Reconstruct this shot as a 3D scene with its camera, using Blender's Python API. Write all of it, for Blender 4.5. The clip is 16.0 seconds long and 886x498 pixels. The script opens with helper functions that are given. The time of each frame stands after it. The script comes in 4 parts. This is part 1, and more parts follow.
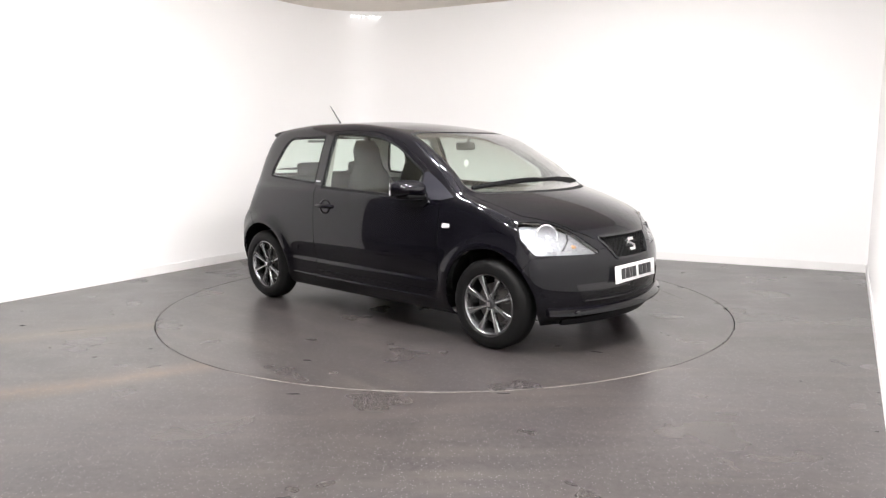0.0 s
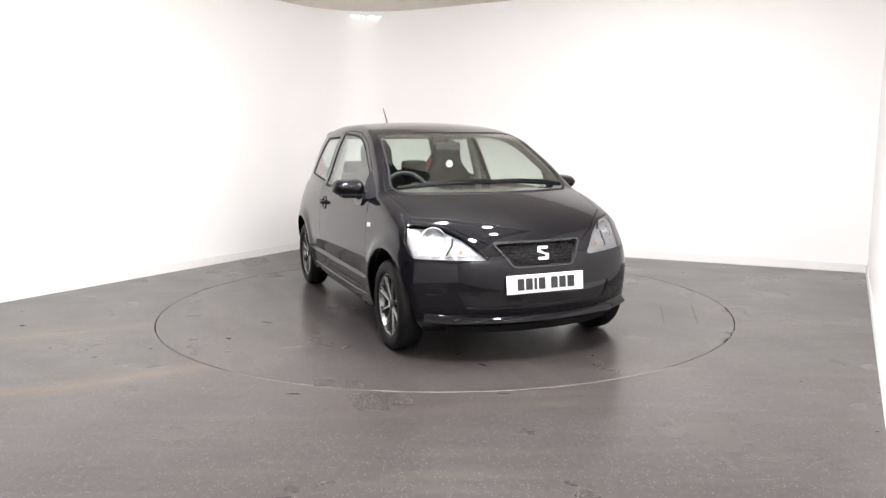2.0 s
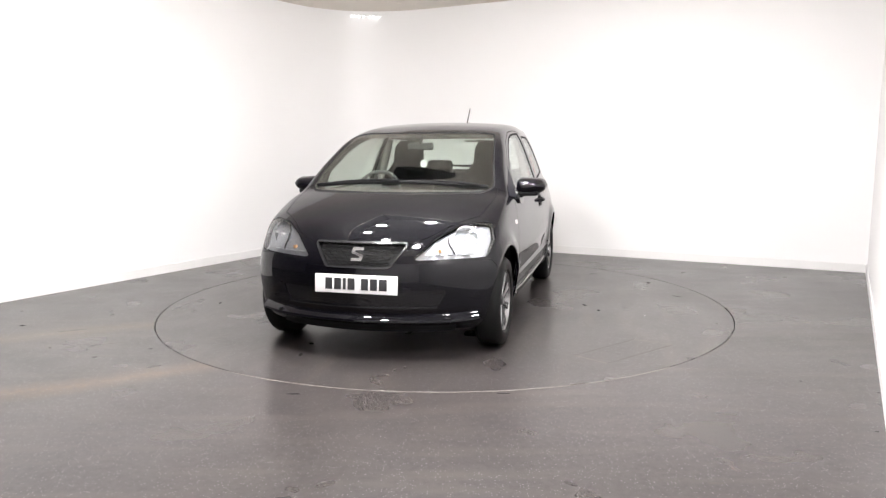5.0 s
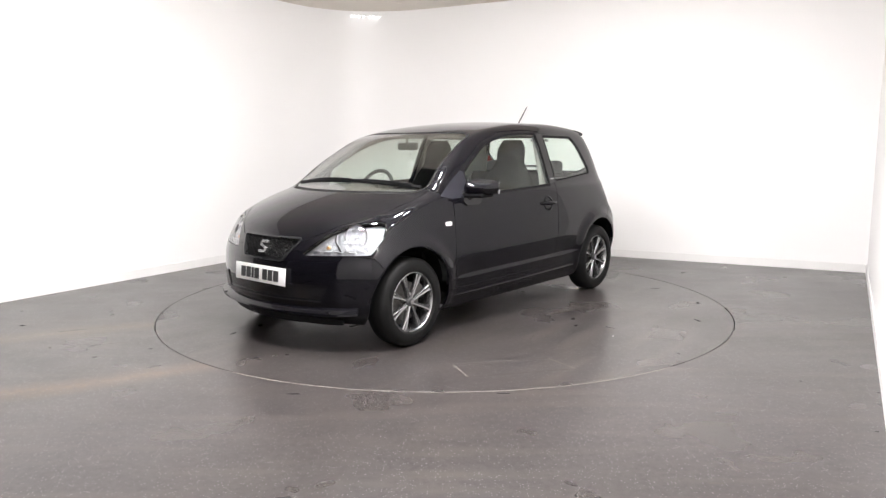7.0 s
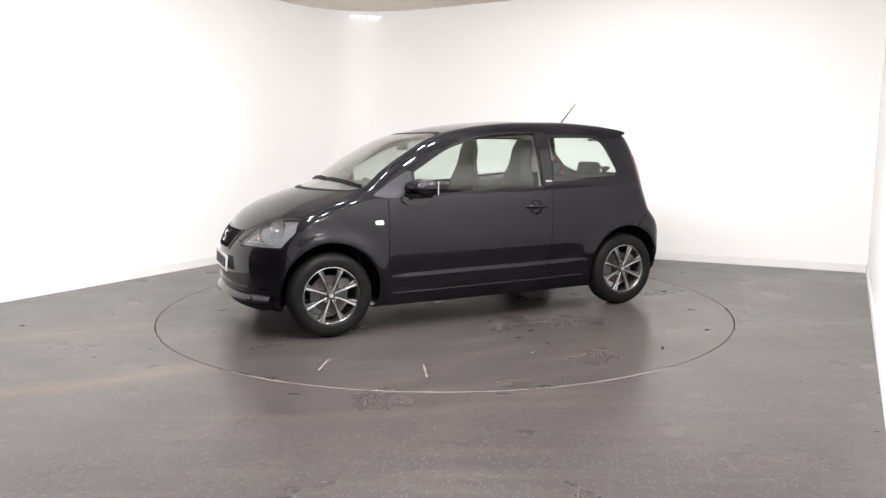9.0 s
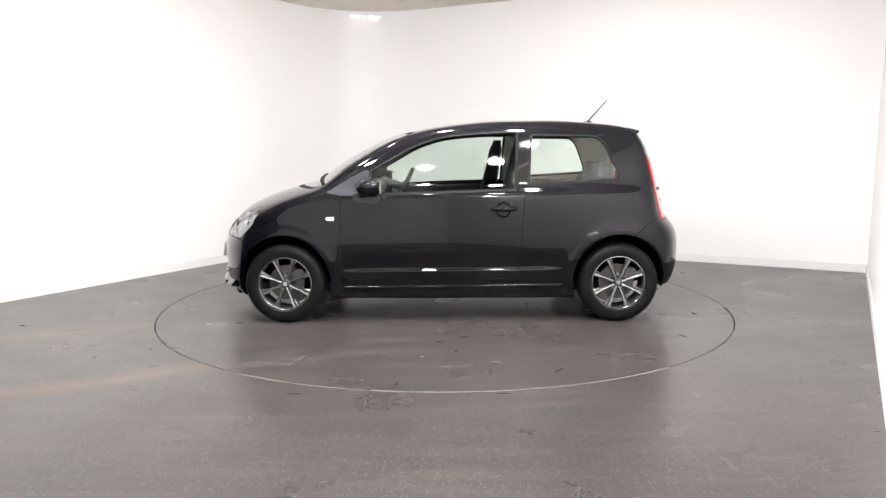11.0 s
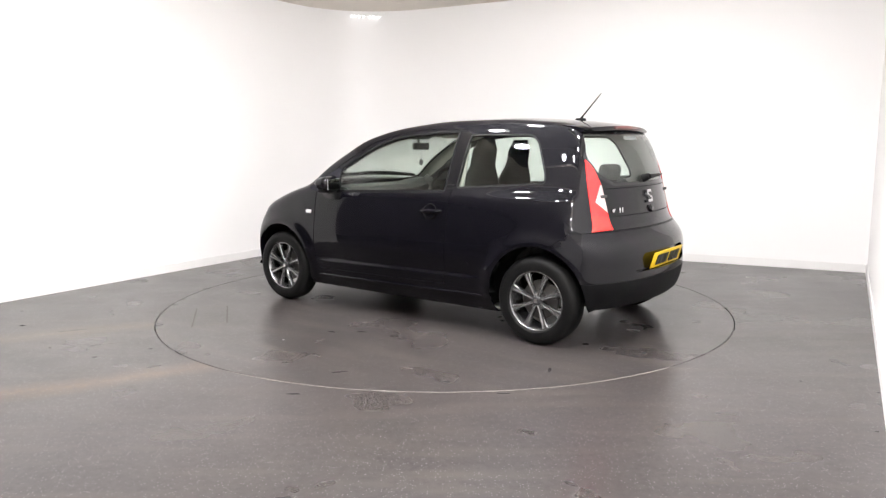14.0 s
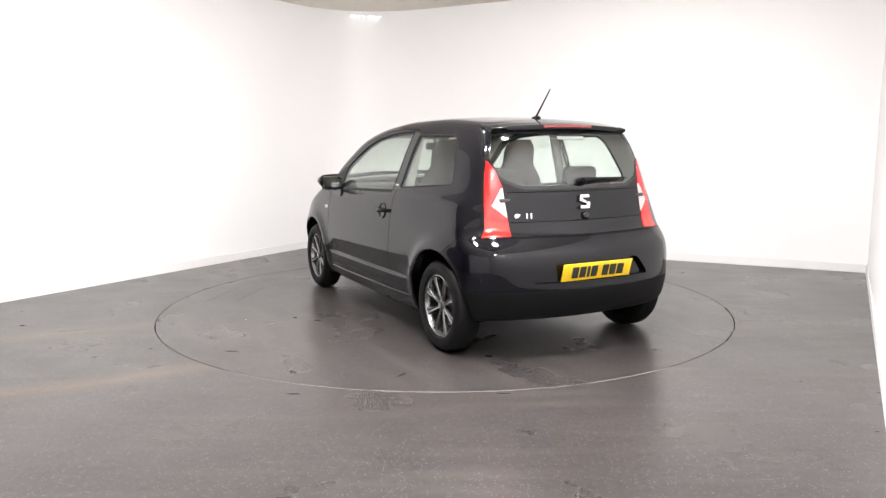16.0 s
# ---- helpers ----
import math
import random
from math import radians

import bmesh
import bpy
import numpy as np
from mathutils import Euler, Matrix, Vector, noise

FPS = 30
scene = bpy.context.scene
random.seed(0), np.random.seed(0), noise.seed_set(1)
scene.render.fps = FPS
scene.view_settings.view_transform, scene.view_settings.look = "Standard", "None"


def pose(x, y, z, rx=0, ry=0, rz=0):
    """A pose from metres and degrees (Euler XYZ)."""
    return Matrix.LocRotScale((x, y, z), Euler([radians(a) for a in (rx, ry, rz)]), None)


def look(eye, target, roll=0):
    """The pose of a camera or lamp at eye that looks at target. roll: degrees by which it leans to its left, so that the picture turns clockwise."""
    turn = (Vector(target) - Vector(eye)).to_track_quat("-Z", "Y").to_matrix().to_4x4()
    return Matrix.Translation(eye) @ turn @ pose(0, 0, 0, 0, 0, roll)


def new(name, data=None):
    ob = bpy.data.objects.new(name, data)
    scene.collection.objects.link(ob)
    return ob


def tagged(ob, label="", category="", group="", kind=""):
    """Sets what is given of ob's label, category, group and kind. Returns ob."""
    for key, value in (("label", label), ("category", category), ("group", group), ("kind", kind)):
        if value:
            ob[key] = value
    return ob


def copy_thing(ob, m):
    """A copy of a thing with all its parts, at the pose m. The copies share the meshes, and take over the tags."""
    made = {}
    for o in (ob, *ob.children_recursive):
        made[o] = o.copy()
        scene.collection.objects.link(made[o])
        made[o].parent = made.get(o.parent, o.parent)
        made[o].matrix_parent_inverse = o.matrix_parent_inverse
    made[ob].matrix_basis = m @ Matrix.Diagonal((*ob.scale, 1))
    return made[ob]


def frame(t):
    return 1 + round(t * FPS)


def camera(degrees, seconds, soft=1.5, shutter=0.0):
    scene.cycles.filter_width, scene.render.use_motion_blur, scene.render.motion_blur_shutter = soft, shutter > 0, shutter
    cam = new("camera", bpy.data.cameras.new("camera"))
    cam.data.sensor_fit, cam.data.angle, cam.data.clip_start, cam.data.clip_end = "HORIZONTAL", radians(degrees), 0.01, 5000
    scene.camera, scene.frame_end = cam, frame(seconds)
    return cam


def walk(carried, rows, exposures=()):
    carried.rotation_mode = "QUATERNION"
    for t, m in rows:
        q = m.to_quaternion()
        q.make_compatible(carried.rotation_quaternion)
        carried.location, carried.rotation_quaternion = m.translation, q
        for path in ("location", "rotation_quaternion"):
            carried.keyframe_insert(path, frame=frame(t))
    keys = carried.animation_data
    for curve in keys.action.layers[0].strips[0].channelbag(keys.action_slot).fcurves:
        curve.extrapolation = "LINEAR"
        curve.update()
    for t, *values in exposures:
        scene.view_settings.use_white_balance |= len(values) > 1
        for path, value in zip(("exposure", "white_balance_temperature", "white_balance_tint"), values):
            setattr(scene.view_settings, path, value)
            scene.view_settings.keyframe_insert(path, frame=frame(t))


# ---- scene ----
# ---------- camera ----------
cam = camera(62.81, 16.0, soft=1.3)
EYE = Vector((-0.002, -5.881, 1.278))
AIM = EYE + Vector((-0.001379, 0.989964, -0.141316)) * 6
walk(cam, [(0.0, look(EYE, AIM, -0.26)), (16.0, look(EYE, AIM, -0.26))])

# turn of the table, degrees, each half second
TURN = [-42.3, -48.61, -54.88, -61.12, -67.35, -73.57, -79.79, -86.02, -92.26, -98.52, -104.78, -111.06, -117.34, -123.64, -129.94, -136.24, -142.53,
        -148.82, -155.11, -161.37, -167.63, -173.87, -180.08, -186.29, -192.47, -198.65, -204.82, -210.98, -217.16, -223.36, -229.59, -235.87, -242.22]
CAR_OFF = Vector((-0.053, -0.080, 0.0))
DISC_R = 2.226

# ---------- world and exposure ----------
world = bpy.data.worlds.new("world")
scene.world = world
world.use_nodes = True
world.node_tree.nodes["Background"].inputs[0].default_value = (0.55, 0.6, 0.7, 1)
world.node_tree.nodes["Background"].inputs[1].default_value = 0.05
scene.view_settings.exposure = 0.0

CEIL_Z = 2.97
VOID_Z, LAMP_Z, LAMP_L = 3.75, 2.95, 590.0
RIG = Vector((-0.15, -1.80))            # middle of the open lighting rig
RIG_A, RIG_C, RIG_N = 1.30, 1.50, 8    # half size along and across, lamps


# ---------- small helpers ----------
def link(name, bm, mats, smooth=True, angle=None):
    me = bpy.data.meshes.new(name)
    bm.normal_update()
    bm.to_mesh(me)
    bm.free()
    for m in mats if isinstance(mats, (list, tuple)) else [mats]:
        me.materials.append(m)
    if smooth:
        me.polygons.foreach_set("use_smooth", [True] * len(me.polygons))
        if angle:
            me.set_sharp_from_angle(angle=radians(angle))
    return me


def thing(name, label, category, group="", kind="", data=None):
    return tagged(new(name, data), label, category, group, kind)


def part(name, bm, material, parent, label="", smooth=True, angle=40):
    ob = new(name, link(name, bm, material, smooth, angle))
    ob.parent = parent
    return tagged(ob, label)


def box(bm, cx, cy, cz, sx, sy, sz, bevel=0.0, seg=2, m=None):
    r = bmesh.ops.create_cube(bm, size=1.0)
    vs = r["verts"]
    for v in vs:
        v.co = Vector((v.co.x * sx, v.co.y * sy, v.co.z * sz))
    if bevel:
        es = list({e for v in vs for e in v.link_edges})
        b = bmesh.ops.bevel(bm, geom=es, offset=bevel, segments=seg, profile=0.5, affect="EDGES")
        vs = list({v for f in b["faces"] for v in f.verts} | {v for v in vs if v.is_valid})
    mat = (m or Matrix.Identity(4))
    t = Matrix.Translation((cx, cy, cz)) @ mat
    for v in vs:
        v.co = t @ v.co
    return vs


def cyl(bm, p0, p1, r0, r1=None, n=16, caps=True):
    r1 = r0 if r1 is None else r1
    p0, p1 = Vector(p0), Vector(p1)
    q = (p1 - p0).to_track_quat("Z", "Y")
    rings = []
    for p, r in ((p0, r0), (p1, r1)):
        rings.append([bm.verts.new(p + q @ Vector((r * math.cos(a), r * math.sin(a), 0))) for a in [2 * math.pi * k / n for k in range(n)]])
    for k in range(n):
        bm.faces.new((rings[0][k], rings[0][(k + 1) % n], rings[1][(k + 1) % n], rings[1][k]))
    if caps:
        bm.faces.new(rings[0][::-1])
        bm.faces.new(rings[1])


def lathe(bm, prof, axis="y", n=48, at=(0, 0, 0), closed=False):
    """Turn the profile (radius, offset) round an axis."""
    rings = []
    for k in range(n):
        a = 2 * math.pi * k / n
        row = []
        for r, o in prof:
            u, w = r * math.cos(a), r * math.sin(a)
            co = (u, o, w) if axis == "y" else ((u, w, o) if axis == "z" else (o, u, w))
            row.append(bm.verts.new(Vector(co) + Vector(at)))
        rings.append(row)
    m = len(prof)
    for k in range(n):
        a, b = rings[k], rings[(k + 1) % n]
        for j in range(m if closed else m - 1):
            j2 = (j + 1) % m
            bm.faces.new((a[j], a[j2], b[j2], b[j]))


def prism(bm, pts, lo, hi, axis="y"):
    """A polygon given in two axes, drawn out along the third."""
    def put(p, o):
        return {"y": (p[0], o, p[1]), "z": (p[0], p[1], o), "x": (o, p[0], p[1])}[axis]
    a = [bm.verts.new(put(p, lo)) for p in pts]
    b = [bm.verts.new(put(p, hi)) for p in pts]
    bm.faces.new(a)
    bm.faces.new(b[::-1])
    for k in range(len(pts)):
        k2 = (k + 1) % len(pts)
        bm.faces.new((a[k], b[k], b[k2], a[k2]))
    bmesh.ops.recalc_face_normals(bm, faces=bm.faces[:])


def tube(bm, path, r, n=10, closed=False):
    pts = [Vector(p) for p in path]
    rings = []
    for i, p in enumerate(pts):
        a = pts[i - 1] if (i or closed) else p
        b = pts[(i + 1) % len(pts)] if (i < len(pts) - 1 or closed) else p
        q = (b - a).to_track_quat("Z", "Y")
        rr = r[i] if isinstance(r, (list, tuple)) else r
        rings.append([bm.verts.new(p + q @ Vector((rr * math.cos(2 * math.pi * k / n), rr * math.sin(2 * math.pi * k / n), 0))) for k in range(n)])
    m = len(rings)
    for i in range(m if closed else m - 1):
        A, B = rings[i], rings[(i + 1) % m]
        for k in range(n):
            bm.faces.new((A[k], A[(k + 1) % n], B[(k + 1) % n], B[k]))
    if not closed:
        bm.faces.new(rings[0][::-1])
        bm.faces.new(rings[-1])


# ---------- materials ----------
def mat_new(name):
    m = bpy.data.materials.new(name)
    m.use_nodes = True
    nt = m.node_tree
    return m, nt, nt.nodes["Principled BSDF"]


def simple(name, color, rough=0.5, metal=0.0, coat=0.0, bump=0.0, bscale=200.0, vary=0.0, vscale=8.0, spec=0.5):
    m, nt, b = mat_new(name)
    b.inputs["Base Color"].default_value = (*color, 1)
    b.inputs["Roughness"].default_value = rough
    b.inputs["Metallic"].default_value = metal
    b.inputs["Coat Weight"].default_value = coat
    b.inputs["Coat Roughness"].default_value = 0.03
    b.inputs["Coat IOR"].default_value = 1.335
    b.inputs["Specular IOR Level"].default_value = spec
    tc = nt.nodes.new("ShaderNodeTexCoord")
    if vary:
        n = nt.nodes.new("ShaderNodeTexNoise")
        n.inputs["Scale"].default_value = vscale
        n.inputs["Detail"].default_value = 6
        nt.links.new(tc.outputs["Object"], n.inputs["Vector"])
        mr = nt.nodes.new("ShaderNodeMapRange")
        mr.inputs["To Min"].default_value, mr.inputs["To Max"].default_value = 1 - vary, 1 + vary
        nt.links.new(n.outputs["Fac"], mr.inputs["Value"])
        mx = nt.nodes.new("ShaderNodeVectorMath")
        mx.operation = "SCALE"
        mx.inputs[0].default_value = color
        nt.links.new(mr.outputs["Result"], mx.inputs["Scale"])
        nt.links.new(mx.outputs["Vector"], b.inputs["Base Color"])
        mr2 = nt.nodes.new("ShaderNodeMapRange")
        mr2.inputs["To Min"].default_value, mr2.inputs["To Max"].default_value = max(0.02, rough - vary * 0.3), rough + vary * 0.3
        nt.links.new(n.outputs["Fac"], mr2.inputs["Value"])
        nt.links.new(mr2.outputs["Result"], b.inputs["Roughness"])
    if bump:
        n2 = nt.nodes.new("ShaderNodeTexNoise")
        n2.inputs["Scale"].default_value = bscale
        n2.inputs["Detail"].default_value = 3
        nt.links.new(tc.outputs["Object"], n2.inputs["Vector"])
        bp = nt.nodes.new("ShaderNodeBump")
        bp.inputs["Strength"].default_value = bump
        bp.inputs["Distance"].default_value = 0.002 if bump < 0.95 else 0.012
        nt.links.new(n2.outputs["Fac"], bp.inputs["Height"])
        nt.links.new(bp.outputs["Normal"], b.inputs["Normal"])
    return m


def glow(name, color, strength):
    m, nt, b = mat_new(name)
    b.inputs["Base Color"].default_value = (*color, 1)
    b.inputs["Emission Color"].default_value = (*color, 1)
    b.inputs["Emission Strength"].default_value = strength
    return m


def pane(name, tint, gloss=1.0, rough=0.0):
    """Thin glass: tinted see-through with a mirror sheen at grazing angles."""
    m = bpy.data.materials.new(name)
    m.use_nodes = True
    nt = m.node_tree
    nt.nodes.remove(nt.nodes["Principled BSDF"])
    t = nt.nodes.new("ShaderNodeBsdfTransparent")
    t.inputs[0].default_value = (*tint, 1)
    g = nt.nodes.new("ShaderNodeBsdfGlossy")
    g.inputs["Roughness"].default_value = rough
    f = nt.nodes.new("ShaderNodeLayerWeight")
    f.inputs["Blend"].default_value = 0.5
    pw = nt.nodes.new("ShaderNodeMath")
    pw.operation = "POWER"
    pw.inputs[1].default_value = 5.0
    nt.links.new(f.outputs["Facing"], pw.inputs[0])
    mu = nt.nodes.new("ShaderNodeMath")
    mu.operation = "MULTIPLY_ADD"
    mu.inputs[1].default_value = 0.9 * gloss
    mu.inputs[2].default_value = 0.055 * gloss
    nt.links.new(pw.outputs[0], mu.inputs[0])
    mx = nt.nodes.new("ShaderNodeMixShader")
    nt.links.new(mu.outputs[0], mx.inputs[0])
    nt.links.new(t.outputs[0], mx.inputs[1])
    nt.links.new(g.outputs[0], mx.inputs[2])
    nt.links.new(mx.outputs[0], nt.nodes["Material Output"].inputs["Surface"])
    return m


def floor_material(name, seed, grit=0.0):
    """Dark rubber sheet with dull stains, scuffs and dirt; grit: pale flecks and brown run marks."""
    m, nt, b = mat_new(name)
    N, L = nt.nodes, nt.links
    tc = N.new("ShaderNodeTexCoord")
    mp = N.new("ShaderNodeMapping")
    mp.inputs["Location"].default_value = (seed, seed * 0.7, 0)
    L.new(tc.outputs["Object"], mp.inputs["Vector"])

    def noisy(scale, detail=4, rough=0.6):
        n = N.new("ShaderNodeTexNoise")
        n.inputs["Scale"].default_value = scale
        n.inputs["Detail"].default_value = detail
        n.inputs["Roughness"].default_value = rough
        L.new(mp.outputs["Vector"], n.inputs["Vector"])
        return n

    def ramp(src, a, c):
        r = N.new("ShaderNodeMapRange")
        r.inputs["From Min"].default_value, r.inputs["From Max"].default_value = a, c
        L.new(src, r.inputs["Value"])
        return r.outputs["Result"]

    def mix(fac, a, c):
        x = N.new("ShaderNodeMix")
        x.data_type = "RGBA"
        for s, v in ((x.inputs[0], fac), (x.inputs[6], a), (x.inputs[7], c)):
            if hasattr(v, "links"):
                L.new(v, s)
            elif isinstance(v, tuple):
                s.default_value = (*v, 1)
            else:
                s.default_value = v
        return x.outputs[2]

    base = mix(ramp(noisy(1.3).outputs["Fac"], 0.35, 0.7), (0.026, 0.0225, 0.0225), (0.036, 0.031, 0.031))
    base = mix(ramp(noisy(0.55, 6, 0.7).outputs["Fac"], 0.45, 0.85), base, (0.052, 0.043, 0.037))
    base = mix(ramp(noisy(4.0, 12, 0.8).outputs["Fac"], 0.42, 0.72), base, (0.017, 0.0148, 0.0150))
    if grit:
        sp = N.new("ShaderNodeSeparateXYZ")
        L.new(tc.outputs["Object"], sp.inputs[0])
        # brown run marks: distance from a line, made uneven by noise
        for across, off, wide, fade in (((-0.432, 0.902, 0), 1.00, 0.15, (-0.95, -1.6)), ((-0.389, 0.922, 0), -0.13, 0.20, (-1.7, -2.3))):
            dist = N.new("ShaderNodeVectorMath")
            dist.operation = "DOT_PRODUCT"
            L.new(tc.outputs["Object"], dist.inputs[0])
            dist.inputs[1].default_value = across
            wob = N.new("ShaderNodeMath")
            wob.operation = "MULTIPLY_ADD"
            L.new(noisy(1.5, 6).outputs["Fac"], wob.inputs[0])
            wob.inputs[1].default_value = 0.28
            L.new(dist.outputs["Value"], wob.inputs[2])
            away = N.new("ShaderNodeMath")
            away.operation = "ADD"
            L.new(wob.outputs[0], away.inputs[0])
            away.inputs[1].default_value = off - 0.14
            size = N.new("ShaderNodeMath")
            size.operation = "ABSOLUTE"
            L.new(away.outputs[0], size.inputs[0])
            m2 = N.new("ShaderNodeMath")
            m2.operation = "MULTIPLY"
            L.new(ramp(size.outputs[0], wide, 0.0), m2.inputs[0])
            L.new(ramp(sp.outputs[0], *fade), m2.inputs[1])
            base = mix(m2.outputs[0], base, (0.125, 0.088, 0.055))
    # fine mottling, then dull drag marks stretched one way
    base = mix(ramp(noisy(28, 5, 0.7).outputs["Fac"], 0.35, 0.75), base, (0.060, 0.053, 0.052))
    mp2 = N.new("ShaderNodeMapping")
    mp2.inputs["Rotation"].default_value = (0, 0, 0.5)
    mp2.inputs["Scale"].default_value = (0.7, 5.0, 1)
    L.new(tc.outputs["Object"], mp2.inputs["Vector"])
    drag = N.new("ShaderNodeTexNoise")
    drag.inputs["Scale"].default_value = 1.6
    drag.inputs["Detail"].default_value = 7
    L.new(mp2.outputs["Vector"], drag.inputs["Vector"])
    base = mix(ramp(drag.outputs["Fac"], 0.50, 0.80), base, (0.072, 0.062, 0.055))
    v = N.new("ShaderNodeTexVoronoi")
    v.inputs["Scale"].default_value = 105
    L.new(mp.outputs["Vector"], v.inputs["Vector"])
    fleck = ramp(v.outputs["Distance"], 0.30, 0.14)
    pick = N.new("ShaderNodeSeparateColor")
    L.new(v.outputs["Color"], pick.inputs[0])
    rare = ramp(pick.outputs[0], 0.72, 0.80)
    mul = N.new("ShaderNodeMath")
    mul.operation = "MULTIPLY"
    L.new(fleck, mul.inputs[0])
    L.new(rare, mul.inputs[1])
    base = mix(mul.outputs[0], base, (0.30, 0.29, 0.31))
    L.new(base, b.inputs["Base Color"])
    rg = N.new("ShaderNodeMapRange")
    rg.inputs["From Min"].default_value, rg.inputs["From Max"].default_value = 0.25, 0.75
    rg.inputs["To Min"].default_value, rg.inputs["To Max"].default_value = 0.25, 0.34
    L.new(noisy(1.8, 3, 0.5).outputs["Fac"], rg.inputs["Value"])
    L.new(rg.outputs["Result"], b.inputs["Roughness"])
    bp = N.new("ShaderNodeBump")
    bp.inputs["Strength"].default_value = 0.12
    bp.inputs["Distance"].default_value = 0.002
    L.new(noisy(160, 2).outputs["Fac"], bp.inputs["Height"])
    L.new(bp.outputs["Normal"], b.inputs["Normal"])
    return m


M_WALL = simple("wall_paint", (0.90, 0.89, 0.885), 0.45, bump=0.05, bscale=60, vary=0.015, vscale=0.8)
M_CEIL = simple("ceiling_paint", (0.80, 0.745, 0.67), 0.7, vary=0.02, vscale=2)
M_BASE = simple("skirting_paint", (0.84, 0.83, 0.82), 0.35, vary=0.04, vscale=5)
M_DARK = simple("entry_standin_dark", (0.16, 0.15, 0.15), 0.7, vary=0.1, vscale=1)
M_FLOOR = floor_material("rubber_floor", 3.0, 1.0)
M_TABLE = floor_material("rubber_table", 11.0)
M_GAP = simple("gap_black", (0.012, 0.012, 0.012), 0.8)
M_EDGE = simple("scuffed_edge", (0.17, 0.155, 0.14), 0.5, vary=0.5, vscale=30)
M_LINE = simple("dull_line", (0.085, 0.078, 0.072), 0.5, vary=0.4, vscale=25)
M_LAMP = glow("lamp_lens", (1.0, 0.975, 0.975), LAMP_L)
M_BULB = glow("bulb_glow", (1, 1, 1), 2.0)
M_VOID = simple("dark_void", (0.012, 0.012, 0.020), 0.8, vary=0.2, vscale=3)
M_CHROME = simple("chrome", (0.75, 0.75, 0.76), 0.08, 1.0)

M_PAINT = simple("black_paint", (0.0020, 0.0018, 0.0034), 0.5, 0.0, 1.0, vary=0.05, vscale=400, spec=0.05)
M_TRIM = simple("black_plastic", (0.0045, 0.0045, 0.005), 0.5, bump=0.05, bscale=600, vary=0.1, vscale=20, spec=0.12)
M_GLOSS = simple("gloss_black", (0.006, 0.006, 0.007), 0.08)
M_SURROUND = simple("satin_grey_trim", (0.030, 0.030, 0.032), 0.22, 0.35)
M_SEAL = simple("rubber_seal", (0.005, 0.005, 0.005), 0.7, spec=0.2)
M_INNER = simple("grey_trim", (0.10, 0.10, 0.098), 0.7, vary=0.1, vscale=12)
M_HEAD = simple("headlining", (0.42, 0.41, 0.38), 0.9, vary=0.05, vscale=40)
M_SEAT = simple("seat_cloth", (0.019, 0.0185, 0.018), 0.9, vary=0.15, vscale=60, spec=0.1)
M_DASH = simple("dash_plastic", (0.055, 0.055, 0.055), 0.6, vary=0.1, vscale=30, spec=0.25)
M_TYRE = simple("tyre_rubber", (0.006, 0.006, 0.006), 0.5, bump=0.2, bscale=120, vary=0.25, vscale=30, spec=0.14)
M_ALLOY = simple("grey_alloy", (0.235, 0.235, 0.24), 0.26, 0.9, 0.4, vary=0.1, vscale=40)
M_ALLOY_D = simple("dark_alloy", (0.035, 0.035, 0.037), 0.4, 0.3, vary=0.1, vscale=40)
M_STEEL = simple("brake_steel", (0.35, 0.33, 0.32), 0.35, 1.0, vary=0.2, vscale=60)
M_GLASS = pane("window_glass", (0.948, 0.985, 0.962), 1.0)
M_SCREEN = pane("windscreen_glass", (0.948, 0.982, 0.955), 1.7)
M_LENS = pane("lamp_cover", (0.95, 0.96, 0.97), 1.0)
M_SILVER = simple("reflector_silver", (0.36, 0.36, 0.37), 0.34, 0.75, bump=1.0, bscale=34)
M_RED = simple("red_lens", (0.50, 0.006, 0.006), 0.12, 0.0, 1.0)
M_RED_L = simple("bright_red_lens", (0.60, 0.010, 0.006), 0.15, 0.0, 1.0)
M_RED_D = simple("dark_red_lens", (0.16, 0.006, 0.008), 0.15, 0.0, 1.0)
M_BADGE = simple("satin_silver", (0.72, 0.72, 0.73), 0.25, 0.9)
M_SAIL = simple("dark_sail", (0.014, 0.014, 0.019), 0.5, vary=0.1, vscale=20, spec=0.2)
M_LINER = simple("black_felt", (0.006, 0.006, 0.006), 0.95, spec=0.1)
M_BRAKE = simple("brake_iron", (0.10, 0.095, 0.09), 0.5, 0.6, vary=0.3, vscale=40)
M_WHITE_L = simple("clear_lens", (0.75, 0.72, 0.72), 0.12, 0.0, 1.0)
M_REVERSE = simple("pink_clear_lens", (0.55, 0.43, 0.41), 0.15, 0.0, 1.0)
M_AMBER = simple("amber_bulb", (0.55, 0.30, 0.13), 0.2, 0.0, 0.5)
M_PLATE_W = simple("plate_white", (0.82, 0.82, 0.82), 0.3, vary=0.03, vscale=20)
M_PLATE_Y = simple("plate_yellow", (0.85, 0.58, 0.02), 0.3, vary=0.03, vscale=20)
M_STICKER = simple("pale_sticker", (0.14, 0.15, 0.145), 0.5, vary=0.2, vscale=120)
M_INK = simple("plate_ink", (0.02, 0.02, 0.022), 0.5)
M_MIRROR = simple("mirror_glass", (0.85, 0.87, 0.87), 0.02, 1.0)

